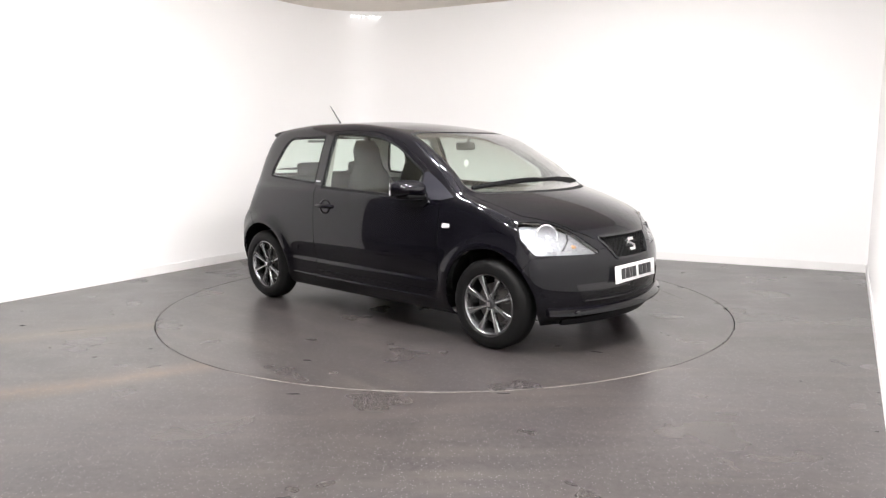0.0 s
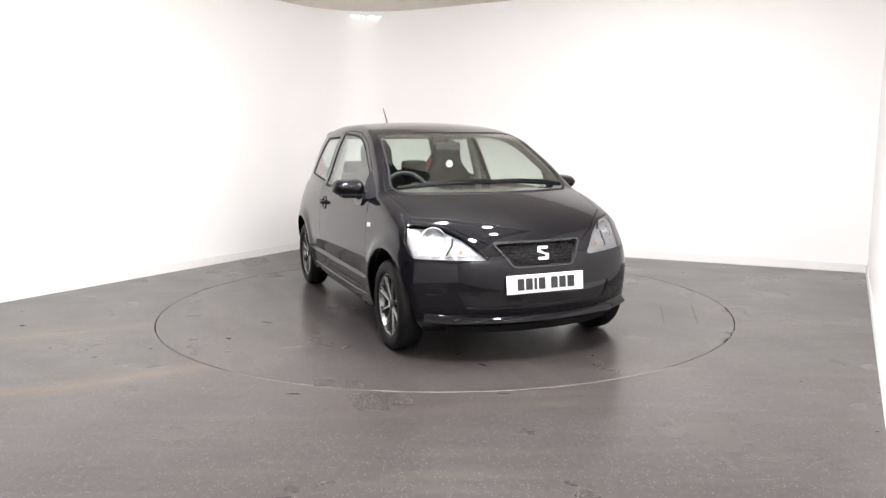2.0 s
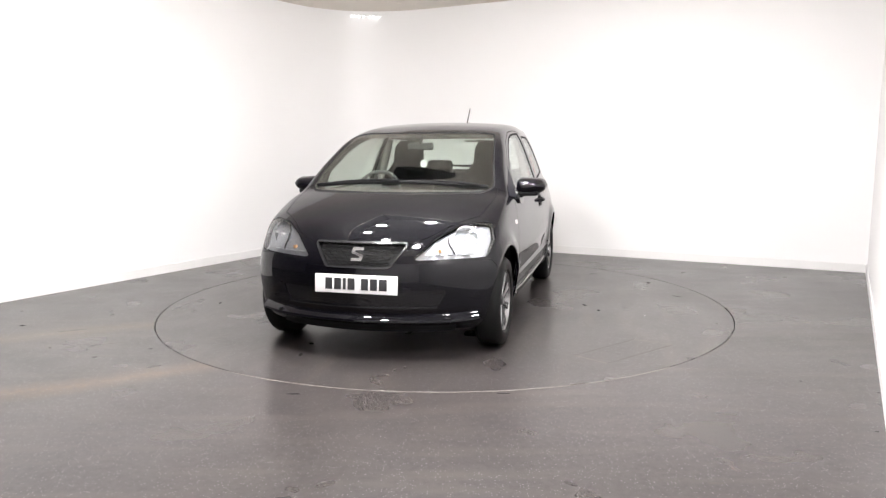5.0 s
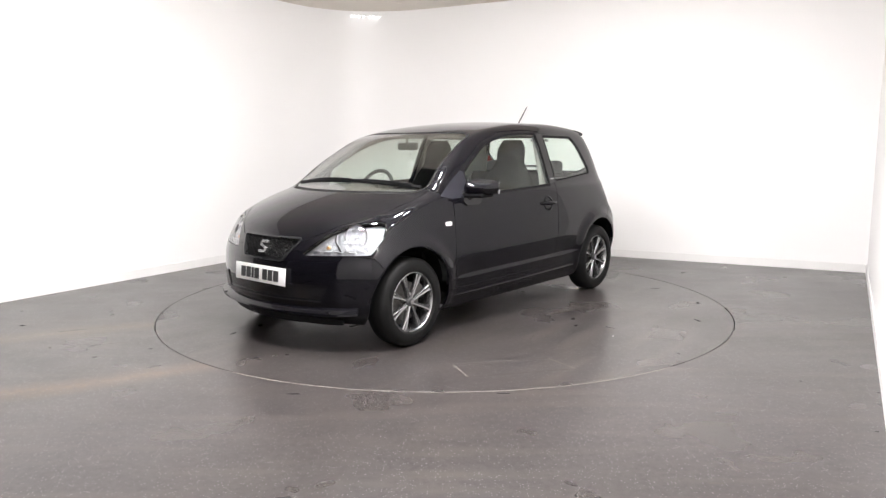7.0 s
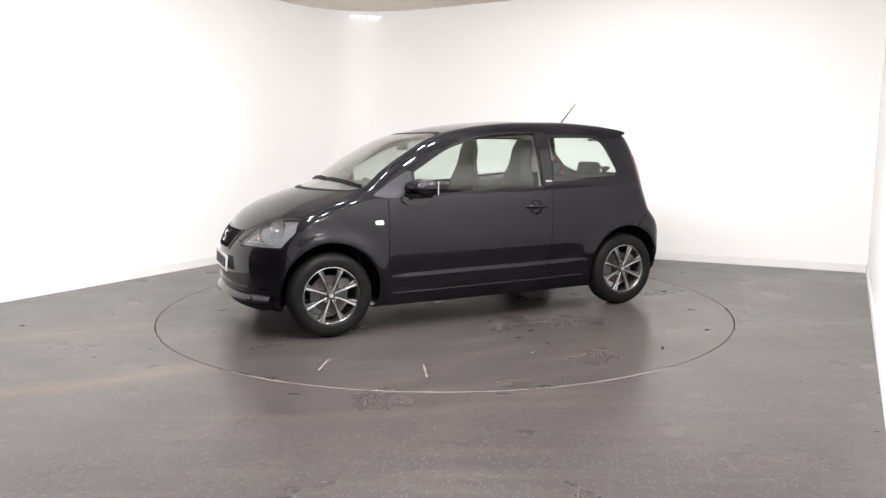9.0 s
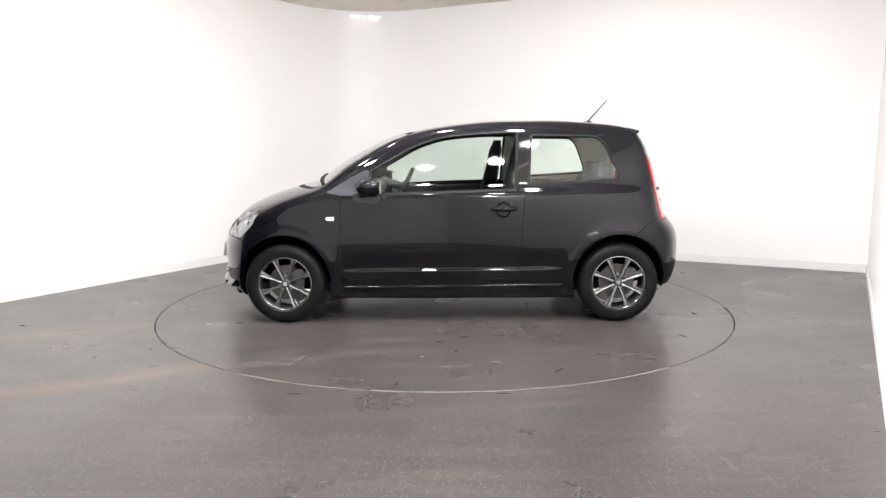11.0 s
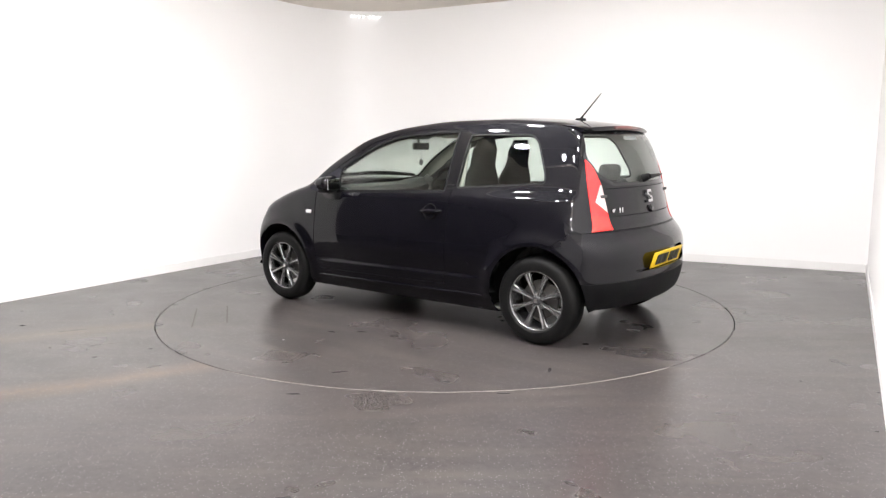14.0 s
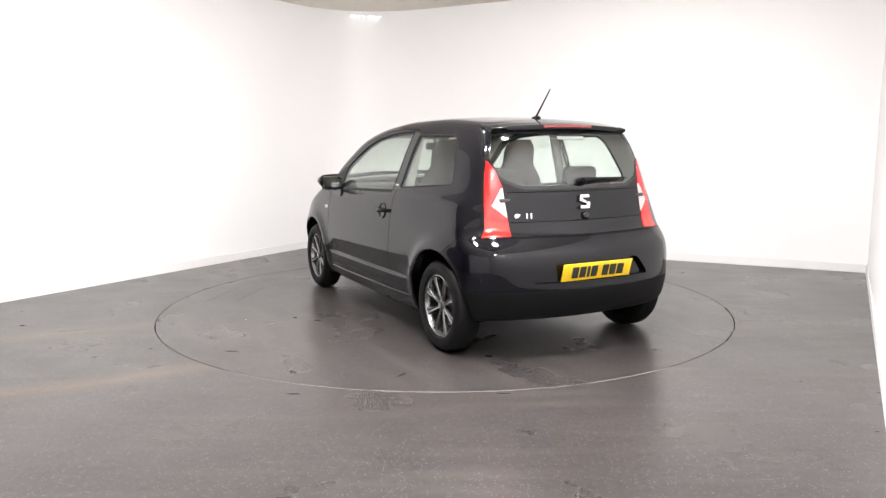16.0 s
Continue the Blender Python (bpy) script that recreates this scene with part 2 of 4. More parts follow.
# ---------- room ----------
ANG = radians(61.1)
AL = Vector((math.cos(ANG), math.sin(ANG), 0))      # along the side walls, to the back
AC = Vector((math.sin(ANG), -math.cos(ANG), 0))     # across, to the right-hand wall
W_L, W_R, W_B, W_F = -3.276, 3.085, 3.145, -5.6
OPEN_AL = -2.55                                      # where the left wall ends


def room(a, c, z=0.0):
    p = AL * a + AC * c
    return Vector((p.x, p.y, z))


def wall_run(bm, pts, lo, hi, thick, z_top_round=0.0):
    """A wall along a line on the floor, drawn outwards (to the left of the line's run)."""
    n = len(pts)
    nor = []
    for i in range(n):
        a = pts[max(i - 1, 0)]
        b = pts[min(i + 1, n - 1)]
        d = (b - a).normalized()
        nor.append(Vector((-d.y, d.x, 0)))
    ring = []
    for p, q in zip(pts, nor):
        o = p + q * thick
        ring.append([bm.verts.new((p.x, p.y, lo)), bm.verts.new((p.x, p.y, hi)), bm.verts.new((o.x, o.y, hi)), bm.verts.new((o.x, o.y, lo))])
    for i in range(n - 1):
        A, B = ring[i], ring[i + 1]
        for k in range(4):
            bm.faces.new((A[k], A[(k + 1) % 4], B[(k + 1) % 4], B[k]))
    bm.faces.new(ring[0])
    bm.faces.new(ring[-1][::-1])
    bmesh.ops.recalc_face_normals(bm, faces=bm.faces[:])


def corner_pts():
    """The rounded back corner, as (along, across)."""
    a, b, c = Vector((1.75, -3.116)), Vector((2.957, -3.07)), Vector((2.997, -1.75))
    out = []
    for k in range(19):
        t = k / 18
        p = a * (1 - t) ** 2 + b * 2 * t * (1 - t) + c * t * t
        out.append((p.x, p.y))
    return out


def structure(name, bm, mat, label, category, angle=40):
    ob = new(name, link(name, bm, mat, True, angle))
    return tagged(ob, label, category, kind="structure")


def build_room():
    # floor with a round well for the table
    bm = bmesh.new()
    n = 128
    inner = [bm.verts.new(((DISC_R + 0.008) * math.cos(2 * math.pi * k / n), (DISC_R + 0.008) * math.sin(2 * math.pi * k / n), 0)) for k in range(n)]
    deep = [bm.verts.new((v.co.x, v.co.y, -0.06)) for v in inner]
    outer = [bm.verts.new((14 * math.cos(2 * math.pi * k / n), 14 * math.sin(2 * math.pi * k / n), 0)) for k in range(n)]
    for k in range(n):
        j = (k + 1) % n
        bm.faces.new((inner[k], outer[k], outer[j], inner[j]))
        bm.faces.new((deep[k], inner[k], inner[j], deep[j]))
    bm.faces.new(deep)
    build_floor_marks(structure("floor", bm, M_FLOOR, "dark grey speckled rubber floor with dull scuffs", "floor"))

    left = [room(OPEN_AL, W_L)] + [room(a, c) for a, c in corner_pts()] + [room(W_B, W_R)]
    # outward side lies to the left of the run
    bm = bmesh.new()
    wall_run(bm, left, 0, CEIL_Z, 0.12)
    structure("wall_back", bm, M_WALL, "smooth white painted studio wall with a rounded corner", "wall")
    bm = bmesh.new()
    wall_run(bm, [room(W_B + 0.12, W_R), room(W_F - 0.12, W_R)], 0, CEIL_Z, 0.12)
    structure("wall_right", bm, M_WALL, "smooth white painted studio side wall", "wall")
    bm = bmesh.new()
    wall_run(bm, [room(W_F, W_R), room(W_F, -0.2)], 0, CEIL_Z, 0.12)
    structure("wall_front", bm, M_WALL, "smooth white painted wall beside the entry", "wall")
    # unseen space beyond the entry, added; its dark colour stands in for dimness
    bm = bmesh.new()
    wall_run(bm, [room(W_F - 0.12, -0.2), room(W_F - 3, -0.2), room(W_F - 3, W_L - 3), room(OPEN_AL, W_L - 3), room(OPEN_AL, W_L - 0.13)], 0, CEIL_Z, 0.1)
    structure("wall_entry", bm, M_DARK, "unseen dark grey walls added beyond the entry", "wall")
    # ceiling
    bm = bmesh.new()
    def slab(a0, c0, a1, c1):
        q = [room(a0, c0), room(a1, c0), room(a1, c1), room(a0, c1)]
        lo = [bm.verts.new((p.x, p.y, CEIL_Z)) for p in q]
        hi = [bm.verts.new((p.x, p.y, CEIL_Z + 0.06)) for p in q]
        bm.faces.new(lo)
        bm.faces.new(hi[::-1])
        for k in range(4):
            bm.faces.new((lo[k], hi[k], hi[(k + 1) % 4], lo[(k + 1) % 4]))
    g = 0.004
    ra, rc = RIG.x * AL.x + RIG.y * AL.y, RIG.x * AC.x + RIG.y * AC.y
    a0, a1, c0, c1 = ra - RIG_A, ra + RIG_A, rc - RIG_C, min(rc + RIG_C, W_R - 0.05)
    cuts = [-7.0, -4.4, -3.2, -2.0, -0.8, 0.4, 1.6, 3.6]
    for lo, hi in ((-9.5, a0), (a1, 3.5)):
        for p, q in zip(cuts, cuts[1:]):
            slab(lo, p + g, hi, q)
    slab(a0 + g, -7, a1 - g, c0)
    slab(a0 + g, c1, a1 - g, 3.6)
    bmesh.ops.recalc_face_normals(bm, faces=bm.faces[:])
    structure("ceiling", bm, M_CEIL, "cream painted ceiling with faint panel joints", "ceiling", 20)
    bm = bmesh.new()
    q = [room(a0, c0), room(a0, c1), room(a1, c1), room(a1, c0)]
    wall_run(bm, (q + [q[0]])[::-1], CEIL_Z + 0.06, VOID_Z, 0.05)
    structure("wall_void", bm, M_VOID, "dark sides of the open lighting void", "wall")
    bm = bmesh.new()
    prism(bm, [(p.x, p.y) for p in (room(a0 - .1, c0 - .1), room(a0 - .1, c1 + .1), room(a1 + .1, c1 + .1), room(a1 + .1, c0 - .1))], VOID_Z, VOID_Z + 0.05, "z")
    structure("ceiling_void", bm, M_VOID, "dark roof above the lights", "ceiling")
    # skirting
    def inset(pts, d):
        out = []
        for i, p in enumerate(pts):
            a, b = pts[max(i - 1, 0)], pts[min(i + 1, len(pts) - 1)]
            t = (b - a).normalized()
            out.append(p + Vector((t.y, -t.x, 0)) * d)
        return out
    bm = bmesh.new()
    wall_run(bm, inset(left, 0.014), 0, 0.085, 0.012)
    structure("baseboard_back", bm, M_BASE, "low white skirting board along the wall", "baseboard")
    bm = bmesh.new()
    wall_run(bm, inset([room(W_B - 0.015, W_R), room(W_F, W_R)], 0.014), 0, 0.085, 0.012)
    structure("baseboard_right", bm, M_BASE, "low white skirting board along the side wall", "baseboard")


def strip(bm, pts, w, z, rnd):
    """A thin worn line on the floor, of uneven width."""
    rows = []
    P = [Vector((p[0], p[1], 0)) for p in pts]
    line = []
    for a, b in zip(P, P[1:]):
        n = max(2, int((b - a).length / 0.03))
        line += [a.lerp(b, k / n) for k in range(n)]
    line.append(P[-1])
    for i, p in enumerate(line):
        d = (line[min(i + 1, len(line) - 1)] - line[max(i - 1, 0)]).normalized()
        q = Vector((-d.y, d.x, 0)) * w * (0.35 + 0.65 * rnd.random())
        rows.append((bm.verts.new((p.x + q.x, p.y + q.y, z)), bm.verts.new((p.x - q.x, p.y - q.y, z))))
    for A, B in zip(rows, rows[1:]):
        bm.faces.new((A[0], A[1], B[1], B[0]))
    for f in bm.faces:
        f.normal_update()
        if f.normal.z < 0:
            f.normal_flip()


def blotch(bm, x, y, rx, ry, turn, z, rnd, n=14):
    """A small flat smear with a ragged outline."""
    vs = []
    for k in range(n):
        a = 2 * math.pi * k / n
        r = 0.55 + 0.45 * rnd.random()
        u, v = rx * r * math.cos(a), ry * r * math.sin(a)
        vs.append(bm.verts.new((x + u * math.cos(turn) - v * math.sin(turn), y + u * math.sin(turn) + v * math.cos(turn), z)))
    bm.faces.new(vs)


def build_floor_marks(floor):
    rnd = random.Random(5)
    for pts, w, m in (([(0.973, -3.186), (0.944, -3.271)], 0.003, M_LINE), ([(0.409, -2.584), (0.54, -2.757)], 0.005, M_LINE), ([(-0.555, -2.893), (-0.344, -3.038)], 0.003, M_LINE),
                      ([(-0.80, -2.62), (-0.55, -2.70), (-0.30, -2.66)], 0.003, M_LINE), ([(-0.12, -2.645), (0.30, -2.64)], 0.003, M_LINE), ([(1.00, -3.27), (1.06, -3.275)], 0.012, M_LINE),
                      ([(-2.70, -0.95), (-2.54, -0.87)], 0.010, M_LINE), ([(-2.30, -1.30), (-2.10, -1.22)], 0.006, M_LINE)):
        bm = bmesh.new()
        strip(bm, pts, w, 0.0012, rnd)
        part("scuff", bm, m, floor, "pale scuff mark", smooth=False)
    for x, y, rx, ry in ((-3.057, -0.764, 0.03, 0.02), (-2.152, -1.566, 0.02, 0.012), (-1.877, -1.388, 0.02, 0.012), (1.934, -2.078, 0.012, 0.008), (1.932, -2.78, 0.010, 0.008), (-0.783, -2.249, 0.05, 0.012), (0.302, -2.253, 0.05, 0.010)):
        bm = bmesh.new()
        blotch(bm, x, y, rx, ry, 0.0, 0.0012, rnd)
        part("dirt_spot", bm, M_GAP, floor, "dark dirt spot", smooth=False)
    bm = bmesh.new()
    strip(bm, [((DISC_R + 0.012) * math.cos(a), (DISC_R + 0.012) * math.sin(a)) for a in [math.radians(236 + 2 * k) for k in range(36)]], 0.006, 0.0014, rnd)
    part("worn_edge", bm, M_EDGE, floor, "pale worn floor edge", smooth=False)


def build_floodlight(hung=True):
    root = thing("floodlight", "white ceiling floodlight with a round lens, lit", "ceiling light", "ring of ceiling lights")
    bm = bmesh.new()
    box(bm, 0, 0, 0.03, 0.24, 0.24, 0.06, 0.01, 2)
    part("housing", bm, M_BASE, root, "white metal housing")
    bm = bmesh.new()
    cyl(bm, (0, 0, 0.002), (0, 0, -0.030), 0.092, 0.082, 20)
    part("lens", bm, M_LAMP, root, "glowing white lens")
    if hung:
        bm = bmesh.new()
        cyl(bm, (0, 0, 0.055), (0, 0, VOID_Z - LAMP_Z + 0.01), 0.012, 0.012, 8)
        part("hanger", bm, M_VOID, root, "thin dark hanger")
    return root


def build_lights():
    first = build_floodlight()
    for k in range(RIG_N):
        a = 2 * math.pi * (k + 0.5) / RIG_N
        p = Vector((RIG.x, RIG.y, 0)) + AL * (RIG_A - 0.22) * math.cos(a) + AC * (RIG_C - 0.35) * math.sin(a)
        m = pose(p.x, p.y, LAMP_Z, 0, 0, math.degrees(ANG))
        if k:
            copy_thing(first, m)
        else:
            first.matrix_basis = m
    flush = build_floodlight(False)
    flush.matrix_basis = pose(0.6, -4.6, CEIL_Z - 0.06, 0, 0, math.degrees(ANG))
    # row of small lamps under the ceiling in the corner
    root = thing("light_rail", "slim white light rail with small glowing bulbs", "light rail")
    root.matrix_basis = pose(*RAIL, 0, 0, RAIL_TURN)
    bm = bmesh.new()
    box(bm, 0, 0, 0.012, 0.42, 0.016, 0.012, 0.003, 1)
    part("bar", bm, M_WALL, root, "white bar")
    for x in (-0.17, -0.13, -0.085, -0.03, 0.05, 0.10, 0.16):
        bm = bmesh.new()
        bmesh.ops.create_icosphere(bm, subdivisions=2, radius=0.016, matrix=Matrix.Translation((x, 0, -0.008)))
        part("bulb", bm, M_BULB, root, "small glowing bulb")


RAIL, RAIL_TURN = (-0.98, 3.62, 2.90), 14.0


def build_table():
    root = thing("turntable", "round rotating floor turntable covered in dark rubber", "turntable")
    bm = bmesh.new()
    lathe(bm, [(0.0, 0.0), (DISC_R * 0.5, 0.0), (DISC_R - 0.002, 0.0), (DISC_R, -0.002), (DISC_R, -0.05)], "z", 160)
    bmesh.ops.remove_doubles(bm, verts=bm.verts[:], dist=1e-5)
    bmesh.ops.recalc_face_normals(bm, faces=bm.faces[:])
    part("deck", bm, M_TABLE, root, "dark rubber deck")
    rnd = random.Random(9)
    off = CAR_OFF
    P = [(0.90, 1.60), (1.37, 1.25), (1.49, 1.45), (0.98, 1.84)]
    P = [(x + off.x, y + off.y) for x, y in P]
    for k in range(4):
        bm = bmesh.new()
        strip(bm, [P[k], P[(k + 1) % 4]], 0.009, 0.0012, rnd)
        part("hatch_line", bm, M_EDGE if k % 2 else M_LINE, root, "worn outline of a small floor hatch", smooth=False)
    bm = bmesh.new()
    blotch(bm, 0.19 + off.x, 1.675 + off.y, 0.014, 0.009, 0.3, 0.003, rnd, 8)
    part("paper_scrap", bm, M_PLATE_W, root, "tiny white scrap", smooth=False)
    for x, y, rx, ry, t in ((-0.08, 1.21, 0.06, 0.025, 0.5), (0.09, 1.33, 0.05, 0.02, 0.2), (-0.60, 1.95, 0.08, 0.02, 0.9), (1.757, -0.393, 0.06, 0.02, 0.4), (-1.55, 1.20, 0.07, 0.02, 2.1), (-1.85, 0.55, 0.06, 0.025, 1.6), (-1.2, 1.72, 0.05, 0.02, 0.4), (0.55, -1.7, 0.05, 0.02, 0.4)):
        bm = bmesh.new()
        blotch(bm, x + off.x, y + off.y, rx * 0.75, ry * 0.75, t, 0.0012, rnd)
        part("dark_smear", bm, M_GAP, root, "dark rubber smear", smooth=False)
    for k in range(14):
        a, r = rnd.uniform(0, 6.28), rnd.uniform(1.0, 2.1)
        x, y, t, l = r * math.cos(a), r * math.sin(a), rnd.uniform(0, 3.14), rnd.uniform(0.08, 0.3)
        bm = bmesh.new()
        strip(bm, [(x, y), (x + l * math.cos(t), y + l * math.sin(t))], 0.003, 0.0012, rnd)
        part("scratch", bm, M_LINE, root, "faint scratch", smooth=False)
    return root


# ---------- car: one smooth shell, cut into panels ----------
def spline(xs, ys):
    """Monotone smooth curve through a few knots."""
    xs, ys = np.array(xs, float), np.array(ys, float)
    h = np.diff(xs)
    d = np.diff(ys) / h
    m = np.zeros_like(xs)
    m[0], m[-1] = d[0], d[-1]
    for i in range(1, len(xs) - 1):
        if d[i - 1] * d[i] > 0:
            w1, w2 = 2 * h[i] + h[i - 1], h[i] + 2 * h[i - 1]
            m[i] = (w1 + w2) / (w1 / d[i - 1] + w2 / d[i])

    def f(x):
        x = np.asarray(x, float)
        i = np.clip(np.searchsorted(xs, x) - 1, 0, len(xs) - 2)
        t = (x - xs[i]) / h[i]
        t = np.clip(t, -0.5, 1.5)
        return ((1 + 2 * t) * (1 - t) ** 2 * ys[i] + t * (1 - t) ** 2 * h[i] * m[i] + t * t * (3 - 2 * t) * ys[i + 1] + t * t * (t - 1) * h[i] * m[i + 1])
    return f


def eased(xs, ys, w):
    """A smooth curve, rounded further over a width."""
    f = spline(xs, ys)
    t = np.arange(xs[0] - 0.3, xs[-1] + 0.3, 0.004)
    k = np.exp(-0.5 * (np.arange(-40, 41) * 0.004 / w) ** 2)
    v = np.convolve(np.pad(f(t), 40, mode="edge"), k / k.sum(), mode="valid")
    h = 0.004

    def g(x):
        x = np.asarray(x, float)
        u = np.clip((x - t[0]) / h, 1, len(t) - 3)
        i = u.astype(int)
        r = u - i
        p0, p1, p2, p3 = v[i - 1], v[i], v[i + 1], v[i + 2]
        return p1 + 0.5 * r * (p2 - p0 + r * (2 * p0 - 5 * p1 + 4 * p2 - p3 + r * (3 * (p1 - p2) + p3 - p0)))
    return g


ROOF = eased([-1.62, -1.47, -1.37, -1.14, -0.74, -0.38, 0.0, 0.22, 0.34, 0.46, 0.69, 0.86, 0.99, 1.06, 1.16, 1.30, 1.45, 1.58, 1.68, 1.76, 1.86],
              [1.355, 1.393, 1.418, 1.450, 1.474, 1.472, 1.442, 1.407, 1.381, 1.350, 1.244, 1.145, 1.050, 1.008, 0.980, 0.942, 0.890, 0.828, 0.762, 0.688, 0.56], 0.032)
NOSE = eased([0.10, 0.20, 0.26, 0.34, 0.42, 0.52, 0.60, 0.66, 0.72, 0.80, 1.6],
              [1.66, 1.735, 1.785, 1.800, 1.803, 1.800, 1.782, 1.752, 1.715, 1.68, 1.55], 0.018)
TAIL = eased([0.12, 0.22, 0.32, 0.44, 0.55, 0.64, 0.72, 0.76, 0.85, 0.94, 1.05, 1.16, 1.27, 1.36, 1.5],
              [1.64, 1.715, 1.760, 1.780, 1.780, 1.764, 1.708, 1.672, 1.642, 1.619, 1.592, 1.559, 1.518, 1.468, 1.34], 0.018)
SIDE = eased([0.10, 0.18, 0.26, 0.36, 0.46, 0.58, 0.70, 0.82, 0.90, 0.935, 0.955, 0.98, 1.03, 1.15, 1.28, 1.40, 1.50],
             [0.70, 0.755, 0.782, 0.800, 0.816, 0.817, 0.810, 0.798, 0.786, 0.777, 0.765, 0.750, 0.730, 0.686, 0.633, 0.568, 0.48], 0.011)
PLAN = eased([-1.9, -1.5, -1.2, -0.8, -0.2, 0.4, 0.8, 1.2, 1.5, 1.9], [-0.085, -0.034, -0.012, 0.0, 0.004, 0.002, -0.002, -0.010, -0.035, -0.09], 0.06)
BELT = eased([-1.9, -1.4, -1.0, -0.5, 0.2, 1.0, 2.0], [-0.040, -0.026, -0.014, 0.0, 0.0, -0.01, -0.02], 0.06)


def smooth_max(a, b, k):
    m = np.maximum(a, b)
    return m + k * np.log1p(np.exp(-np.abs(a - b) / k))


def step(x, a, b):
    """0 at a, 1 at b, smooth between; a may be the larger."""
    t = np.clip((x - a) / (b - a), 0, 1)
    return t * t * (3 - 2 * t)


WHEEL_X, WHEEL_Z, WHEEL_R, ARCH_R = 1.21, 0.287, 0.287, 0.338


def field(P):
    x, y, z = P[..., 0], np.abs(P[..., 1]), P[..., 2]
    yy = SIDE(z) + PLAN(x) + BELT(x) * step(z, 0.72, 1.05)
    yy = yy + 0.013 * np.exp(-((x + 1.28) / 0.30) ** 2) * np.exp(-((z - 0.64) / 0.11) ** 2)
    for wx in (WHEEL_X, -WHEEL_X):
        r = np.hypot(x - wx, z - WHEEL_Z - 0.02)
        yy = yy + 0.017 * np.exp(-((r - ARCH_R - 0.015) / 0.055) ** 2) * step(z, 0.1, 0.3)
    # scooped lower door above a narrow ledge that climbs a little to the back
    zz = z - 0.012 * (0.8 - x) / 1.6
    yy = yy - 0.017 * step(x, -0.90, -0.60) * step(-x, -0.88, -0.60) * step(zz, 0.53, 0.42) * step(zz, 0.372, 0.402)
    bow = 0.20 * step(x, 0.1, 0.6) + 0.05 * step(x, 1.0, 1.3)
    top = ROOF(x + bow * y * y) - 0.085 * y * y
    f = smooth_max(y - yy, (z - top) * 0.9, 0.016 + 0.010 * step(x, 1.0, 1.4))
    nose = NOSE(z) - 0.40 * y * y - 0.12 * y ** 6
    f = smooth_max(f, x - nose, 0.022)
    tail = TAIL(z) - 0.26 * y * y - 0.30 * y ** 6
    f = smooth_max(f, -x - tail, 0.016 + 0.018 * step(z, 0.78, 0.92))
    return smooth_max(f, 0.165 + 0.02 * step(x, 1.3, 1.8) + 0.085 * step(-x, 1.2, 1.55) - z, 0.012)


def shell():
    """Half of the shell (y >= 0) as a grid of places and normals."""
    rows = []
    for tilt in np.radians(np.linspace(-90, -3, 58)):
        rows.append((-1.32, 0.74, tilt))
    for x in np.linspace(-1.32, 1.36, 150):
        rows.append((x, float(np.interp(x, [-1.32, 0.5, 1.36], [0.74, 0.72, 0.52])), 0.0))
    for tilt in np.radians(np.linspace(3, 90, 58)):
        rows.append((1.36, 0.52, tilt))
    psi = np.radians(np.concatenate([np.linspace(-90, -32, 34), np.linspace(-31, -14, 40), np.linspace(-12.7, 90, 78)]))
    O = np.array([[r[0], 0, r[1]] for r in rows])[:, None, :] * np.ones((1, len(psi), 1))
    tl = np.array([r[2] for r in rows])[:, None]
    Dr = np.stack([np.sin(tl) + 0 * psi[None], np.cos(tl) * np.cos(psi)[None], np.cos(tl) * np.sin(psi)[None]], -1)
    lo, hi = np.zeros(Dr.shape[:2]), np.full(Dr.shape[:2], 1.6)
    for _ in range(34):
        mid = (lo + hi) / 2
        out = field(O + Dr * mid[..., None]) > 0
        hi, lo = np.where(out, mid, hi), np.where(out, lo, mid)
    P = O + Dr * lo[..., None]
    P[:, 0, 1] = P[:, -1, 1] = 0
    return P


def gradient(P):
    g = np.zeros_like(P)
    e = 1e-3
    for k in range(3):
        d = np.zeros(3)
        d[k] = e
        g[..., k] = field(P + d) - field(P - d)
    n = np.linalg.norm(g, axis=-1, keepdims=True)
    return g / np.maximum(n, 1e-9)


def half_faces():
    P = shell()
    faces = []
    a, b = P.shape[:2]
    for i in range(a - 1):
        for j in range(b - 1):
            q = [P[i, j], P[i + 1, j], P[i + 1, j + 1], P[i, j + 1]]
            faces.append([tuple(v) for v in q])
    return faces


def clip(poly, h):
    """Both sides of a polygon cut by the plane a*x + b*y + c*z + d = 0: (inside, outside)."""
    a, b, c, d = h
    s = [a * p[0] + b * p[1] + c * p[2] + d for p in poly]
    if max(s) <= 0:
        return poly, None
    if min(s) >= 0:
        return None, poly
    ins, out = [], []
    n = len(poly)
    for i in range(n):
        j = (i + 1) % n
        p, q, u, v = poly[i], poly[j], s[i], s[j]
        (ins if u <= 0 else out).append(p)
        if (u <= 0) != (v <= 0):
            t = u / (u - v)
            m = tuple(p[k] + (q[k] - p[k]) * t for k in range(3))
            ins.append(m)
            out.append(m)
    return (ins if len(ins) > 2 else None), (out if len(out) > 2 else None)


